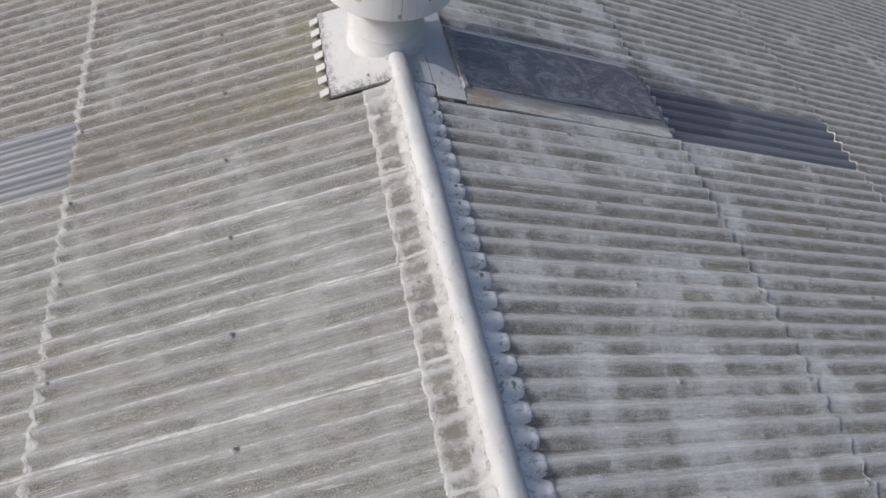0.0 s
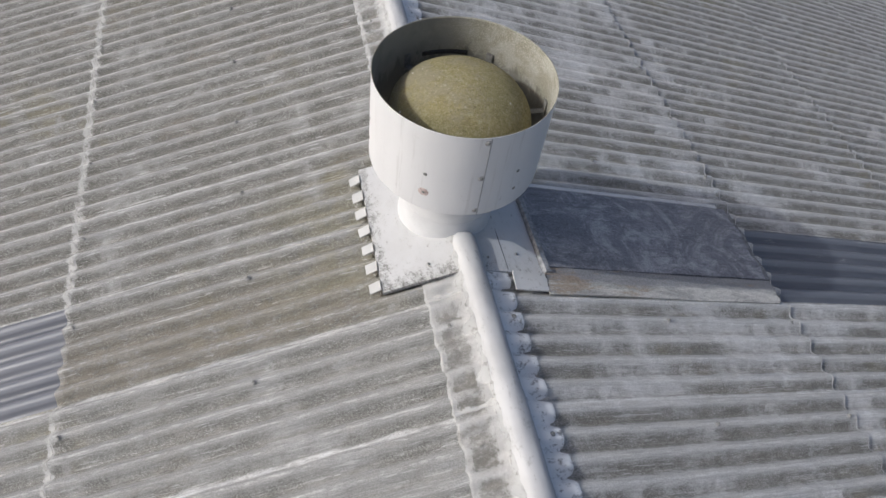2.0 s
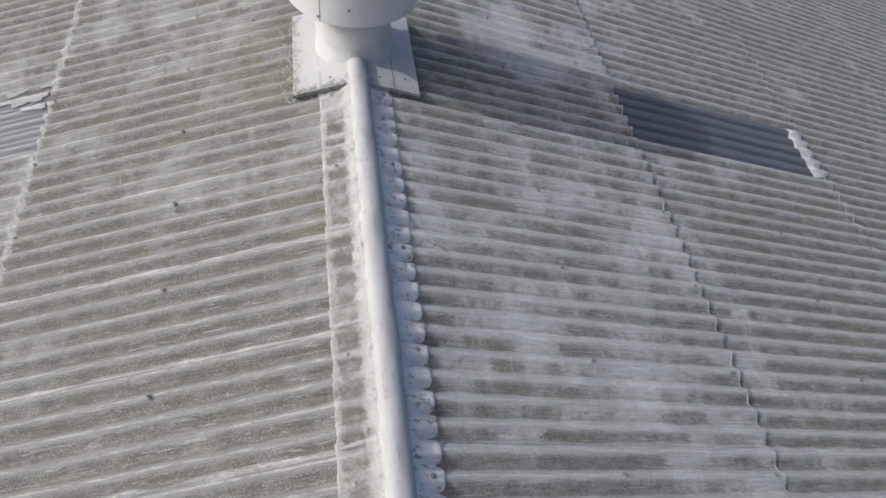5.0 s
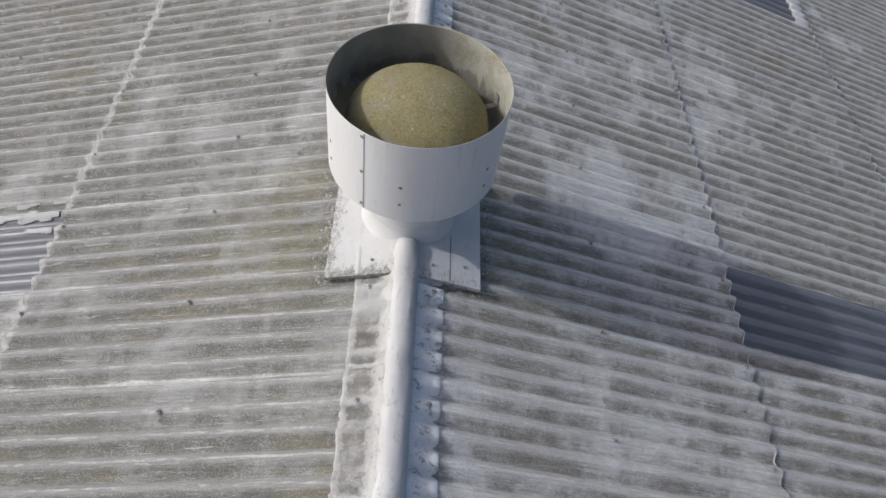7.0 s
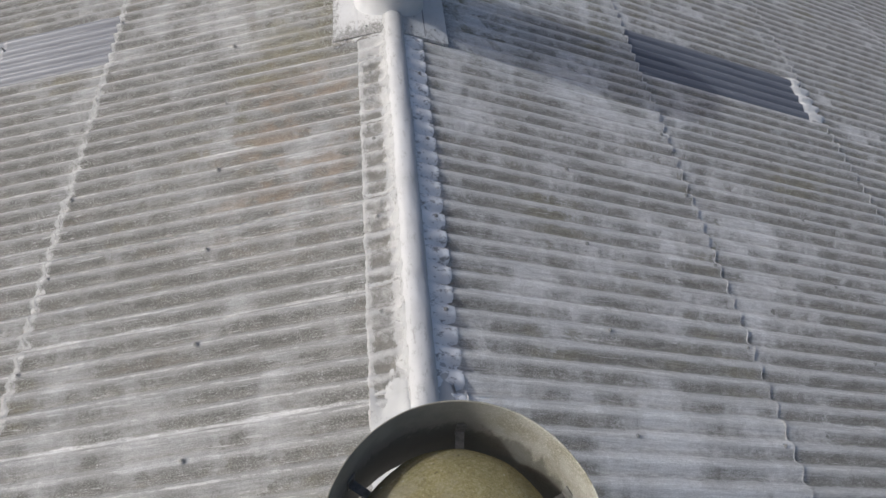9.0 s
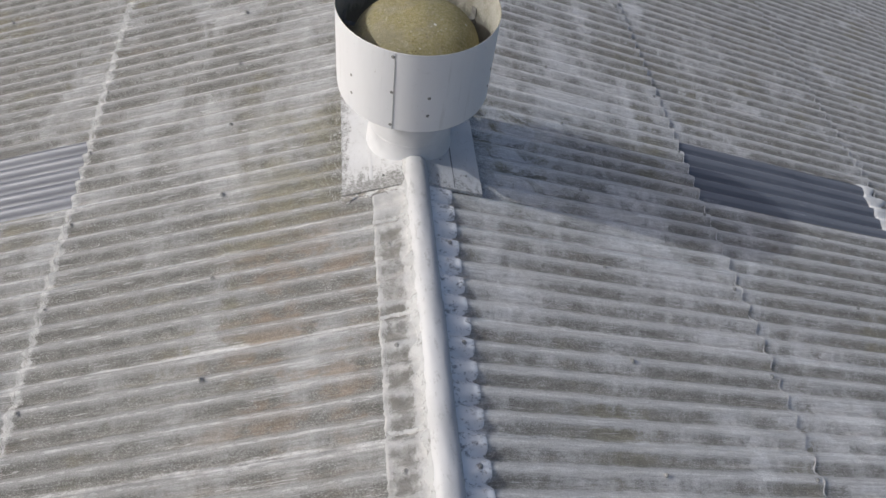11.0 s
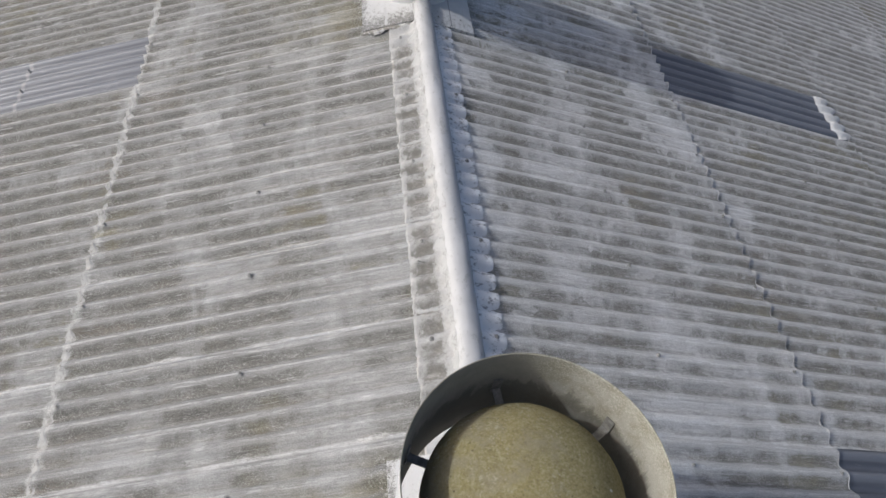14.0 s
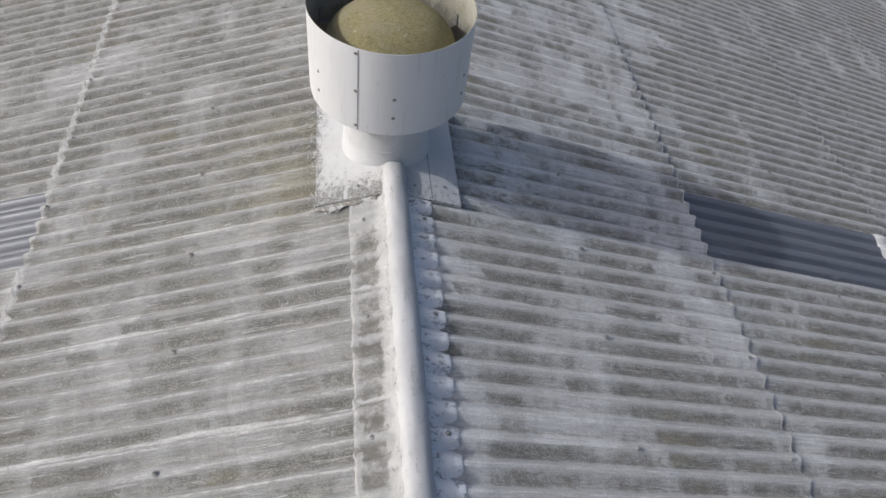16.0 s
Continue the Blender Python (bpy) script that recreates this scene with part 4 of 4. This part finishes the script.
        for z in (LOW + 0.045, (LOW + RIM) / 2, RIM - 0.045):
            m = Matrix.Rotation(a - 0.034, 4, "Z") @ Matrix.Translation((RD + 0.0005, 0, z)) @ Matrix.Rotation(math.pi / 2, 4, "Y")
            share("rivet", RIVET_ME, drum, m)
            if rusty:
                share("washer", RING_ME, drum, m @ Matrix.Translation((0, 0, -0.003)))
    if rusty:
        # a dark arc mark on the back wall, added as a thin strip
        v, f = arc_strip(RD - 0.0105, RD - 0.005, math.radians(72), math.radians(104), 1.012, 1.045, 10)
        mesh_object("arc_mark", v, f, ARC_BLACK, drum, label="dark strip on the inner wall")
    # the cowl
    dome = [(0.425, 0.850), (0.460, 0.855), (0.485, 0.877), (0.495, 0.925)]
    dome += [(0.495 * math.cos(t), 0.935 + 0.340 * math.sin(t) ** 0.95) for t in [math.radians(d) for d in (6, 14, 23, 32, 41, 50, 59, 68, 76, 83, 88)]] + [(0.0, 1.2755)]
    v, f = lathe(dome, 72)
    v = [(x + 0.006 * nz(x * 5, y * 5, seed), y + 0.006 * nz(x * 5, y * 5, seed + 4), z + 0.005 * nz(x * 7, y * 7, seed + 2)) for x, y, z in v]
    mesh_object("cowl_dome", v, f, DOME, top, label="mossy olive domed cowl with pale lichen flakes")
    for i in range(6):
        a = seam + 24 + 60 * i
        bm = box_bm(0.135, 0.045, 0.006, 0.001)
        bm2 = box_bm(0.006, 0.05, 0.13, 0.001)
        placed(bm2, Matrix.Translation((0.060, 0, 0.03)))
        me = bpy.data.meshes.new("tmp")
        bm2.to_mesh(me)
        bm2.free()
        bm.from_mesh(me)
        bpy.data.meshes.remove(me)
        placed(bm, Matrix.Rotation(math.radians(a), 4, "Z") @ Matrix.Translation((0.532, 0, 0.975)))
        part("bracket", bm, STEEL, top, "dull steel bracket", smooth=False)
        for z in (0.942, 0.778):
            m = Matrix.Rotation(math.radians(a), 4, "Z") @ Matrix.Translation((RD + 0.0005, 0, z)) @ Matrix.Rotation(math.pi / 2, 4, "Y")
            share("rivet", RIVET_ME, drum, m)
            if rusty and i == 5 and z < 0.9:
                share("rust_mark", STAIN_ME, drum, m @ Matrix.Translation((0, 0, -0.003)))
    return top


RIB = white_paint("rib_paint", (0.51, 0.512, 0.515), 0.4, 0.5, (14, 14, 14), 0.56)
APRON = white_paint("apron_paint", (0.55, 0.552, 0.55), 0.85, 0.7, (12, 22, 12), 0.53)
JOINT_DARK = plain("joint_dark_grey", (0.20, 0.20, 0.205), 0.85, 0.0, 40, 0.35)
FILLET = white_paint("fillet_cement", (0.46, 0.462, 0.46), 0.6, 0.85, (9, 9, 9), 0.55)
PLATE_TAB = white_paint("tab_paint", (0.50, 0.498, 0.49), 0.8, 0.7, (14, 14, 14), 0.58)


def patch_cover():
    """The flat felted panel on boards that bridges the corrugations beside the first vent."""
    top = tagged(new("patch_cover"), "dark smeared felt panel over boards beside a roof vent", "roof patch")

    def slab(name, x0, x1, ya, yb, la, lb, thick, mat, label, jag=0.0, jy=0.0, nx=20):
        """A board on the slope: its lift goes from la at ya to lb at yb; jag: a torn lower end."""
        verts, rows = [], 7
        for j in range(rows):
            f = j / (rows - 1)
            y = ya + (yb - ya) * f
            end = x1 + jag * (nz(f * 3.1, 2.0) + (0.8 if j % 3 == 1 else -0.3))
            for i in range(nx + 1):
                x = x0 + (end - x0) * i / nx
                yy = y + (jy * nz(x * 2.2, 5.5) if j in (0, rows - 1) else 0)
                verts.append(slope_pose(1, x, yy) @ Vector((0, 0, la + (lb - la) * f + 0.004 * nz(x * 3, y * 5))))
        faces = grid_faces(nx + 1, rows)
        n = len(verts)
        verts += [v - Vector((math.sin(TILT), 0, math.cos(TILT))) * thick for v in verts]
        k = nx + 1
        rim = list(range(k)) + [j * k + nx for j in range(1, rows)] + [(rows - 1) * k + i for i in range(nx - 1, -1, -1)] + [j * k for j in range(rows - 2, 0, -1)]
        faces += [(rim[(i + 1) % len(rim)], rim[i], n + rim[i], n + rim[(i + 1) % len(rim)]) for i in range(len(rim))]
        faces += [tuple(i + n for i in q[::-1]) for q in grid_faces(nx + 1, rows)]
        return mesh_object(name, verts, faces, mat, top, smooth=False, label=label)
    slab("panel", 0.645, 2.90, 3.10, 3.935, 0.036, 0.036, 0.030, FELT, "dark grey felt panel with pale swirls", 0.035, 0.0)
    slab("front_board", 0.60, 2.95, 2.86, 3.09, 0.006, 0.030, 0.020, BOARD, "weathered board with flaking paint and brown stains", 0.03, 0.02)
    slab("edge_strip", 0.66, 2.80, 3.939, 3.982, 0.040, 0.036, 0.034, STRIP, "pale grey edge strip")
    slab("side_flange", 0.598, 0.640, 3.04, 3.94, 0.050, 0.048, 0.050, FLANGE, "bent dull grey flange")
    slab("mastic_end", 2.89, 2.97, 3.10, 3.92, 0.020, 0.016, 0.030, TAR, "torn dark mastic edge", 0.03)
    slab("apron", 0.32, 0.59, 2.88, 3.03, 0.012, 0.034, 0.012, APRON, "grimy grey apron piece", 0.008, 0.03)


def slurry_patch(side, x, y0, y1, seed):
    """White cement lumps closing the lower end of a rooflight."""
    nx, ny = 9, 60
    verts = []
    for j in range(ny + 1):
        y = y0 + (y1 - y0) * j / ny
        w = 0.13 + 0.10 * nz(seed, y * 7.0) + 0.03 * math.cos(2 * math.pi * y / P)
        for i in range(nx):
            f = i / (nx - 1)
            u = x + (f - 0.5) * 2 * w
            h = 0.016 * math.sin(math.pi * f) ** 0.6 + 0.012 * nz(u * 20, y * 20, seed) - (0.02 if f in (0, 1) else 0)
            verts.append(slope_pose(side, u, y) @ Vector((0, 0, wave(y) + h)))
    faces = grid_faces(nx, ny + 1)
    ob = mesh_object("slurry_patch", verts, faces if side > 0 else [f[::-1] for f in faces], PATCH)
    tagged(ob, "lumpy white cement patch below a rooflight", "cement patch", "cement patches on the roof")


def cement_fillet(y0, depth, seed):
    """White cement drawn over the ridge wings behind a vent's flashing."""
    nx, ny, verts = 29, 14, []
    for j in range(ny + 1):
        f = j / ny
        for i in range(nx):
            x = -0.34 + 0.66 * i / (nx - 1)
            y = y0 - 0.01 + depth * f * (1 + 0.5 * nz(x * 9, seed))
            amp = (0.45 + 0.5 * abs(x) / 0.34) if x < 0 else min(1.0, 0.25 + abs(x) / 0.25)
            lump = 0.010 * nz(x * 10, y * 10, seed) + 0.022 * max(0.0, 1 - f * 2.2)
            verts.append((x, y, crest_z(x) + 0.027 + (0.03 * max(0.0, 1 - abs(x + 0.10) / 0.06) if x < 0 else 0.0) - 0.036 * f ** 6 + amp * wave(y) * (0.4 + 0.6 * f) + lump))
    ob = mesh_object("cement_fillet", verts, grid_faces(nx, ny + 1), FILLET)
    tagged(ob, "white cement smeared over the ridge behind a vent", "cement fillet", "cement fillets on the ridge")


def front_fillet(xv, front, seed):
    """Grimy cement drawn up to the front edge of a vent's flashing, on the sunny side."""
    nx, ny, verts = 40, 8, []
    for j in range(ny + 1):
        f = j / ny
        for i in range(nx):
            x = -0.592 + 0.482 * i / (nx - 1)
            y = front + 0.012 - (0.060 + 0.05 * nz(x * 8, seed) + 0.02 * nz(x * 31, seed)) * f
            on_wing = min(1.0, max(0.0, (0.40 + x) / 0.06))
            low = crest_z(x) + (0.002 + wave(y)) * (1 - on_wing) + (0.008 + 0.9 * wave(y)) * on_wing
            top = crest_z(x) + 0.021
            z = top + (low - top) * f ** 0.55 + 0.004 * nz(x * 22, y * 22, seed)
            verts.append((xv + x, y, z - (0.008 if j == ny else 0.0)))
    ob = mesh_object("cement_fillet", verts, [q[::-1] for q in grid_faces(nx, ny + 1)], FLAKED)
    tagged(ob, "grimy cement smeared along the front of a flashing", "cement fillet", "cement fillets on the ridge")


def edge_slurry(side, k, seed):
    """White cement brushed along the upper side edge of a rooflight, with holes in it."""
    nx, ny, verts, faces = 220, 40, [], []
    y1 = Y0 + (k + 1) * W + 0.06
    hole = []
    for j in range(ny + 1):
        for i in range(nx + 1):
            x = LAPS[1] + 0.02 + (LAPS[2] - LAPS[1] - 0.12) * i / nx
            y = y1 - (0.36 + 0.06 * nz(x * 3, seed)) * j / ny
            hole.append(nz(x * 2.1, y * 9, seed) + 0.5 * nz(x * 7, y * 31, seed) - 0.9 * max(0.0, j / ny - 0.35) > -0.22 - 0.35 * math.cos(2 * math.pi * y / P))
            verts.append(slope_pose(side, x, y) @ Vector((0, 0, wave(y) + 0.003 + 0.003 * nz(x * 20, y * 20, seed))))
    for j in range(ny):
        for i in range(nx):
            q = (j * (nx + 1) + i, j * (nx + 1) + i + 1, (j + 1) * (nx + 1) + i + 1, (j + 1) * (nx + 1) + i)
            if all(hole[n] for n in q):
                faces.append(q if side < 0 else q[::-1])
    ob = mesh_object("edge_slurry", verts, faces, FILLET)
    tagged(ob, "white cement brushed over the edge of a rooflight", "cement patch", "cement patches on the roof")


def twig():
    bm = bmesh.new()
    bmesh.ops.create_cone(bm, segments=6, radius1=0.006, radius2=0.003, depth=0.06, cap_ends=True)
    me = bpy.data.meshes.new("twig")
    bm.to_mesh(me)
    bm.free()
    me.materials.append(BOLT)
    ob = tagged(new("twig", me), "short dark twig lying on the ridge wing", "twig")
    ob.matrix_basis = Matrix.Translation((-0.255, 17.50, crest_z(0.255) + 0.006)) @ Matrix.Rotation(radians(100), 4, "Y") @ Matrix.Rotation(radians(12), 4, "X")


ground()
walls()
roof(-1, "roof_west", "weathered grey corrugated cement roof slope, sunny side", 3)
roof(1, "roof_east", "weathered pale corrugated cement roof slope, far side", 5)
ridge()
for s in (-1, 1):
    for k in SKY_COLS[s]:
        rooflight(s, k, "glossy grey corrugated plastic rooflight set between cement sheets")
vent(-0.037, VENTS[0], -88, 3.05, 4.28, "white round roof vent with rust marks and tabbed flashing", PLATES[0], True, True, 1.0)
vent(0.006, VENTS[1], -121, 8.95, 10.17, "white round roof vent over the ridge with mossy cowl", PLATES[1], seed=2.0)
vent(-0.007, VENTS[2], -109, 14.73, 15.98, "white round roof vent with lichen-flecked cowl and flaking flashing", PLATES[2], seed=3.0)
vent(-0.030, VENTS[3], -114.5, 20.57, 21.84, "white round roof vent with flaking grimy flashing", PLATES[2], seed=4.0)
patch_cover()
twig()
for v, back, depth, seed in ((0, 4.28, 0.20, 1.0), (1, 10.17, 0.80, 2.0), (2, 15.98, 0.22, 3.0)):
    cement_fillet(back, depth, seed)
for y, seed in ((9.115, 5.0), (15.31, 6.0), (20.62, 7.0)):
    slurry_patch(1, LAPS[2] - 0.10, y, y + W, seed)
for v, xv, front, seed in ((2, -0.007, 14.73, 8.0), (3, -0.030, 20.57, 9.0)):
    front_fillet(xv, front, seed)
edge_slurry(-1, 10, 3.0)
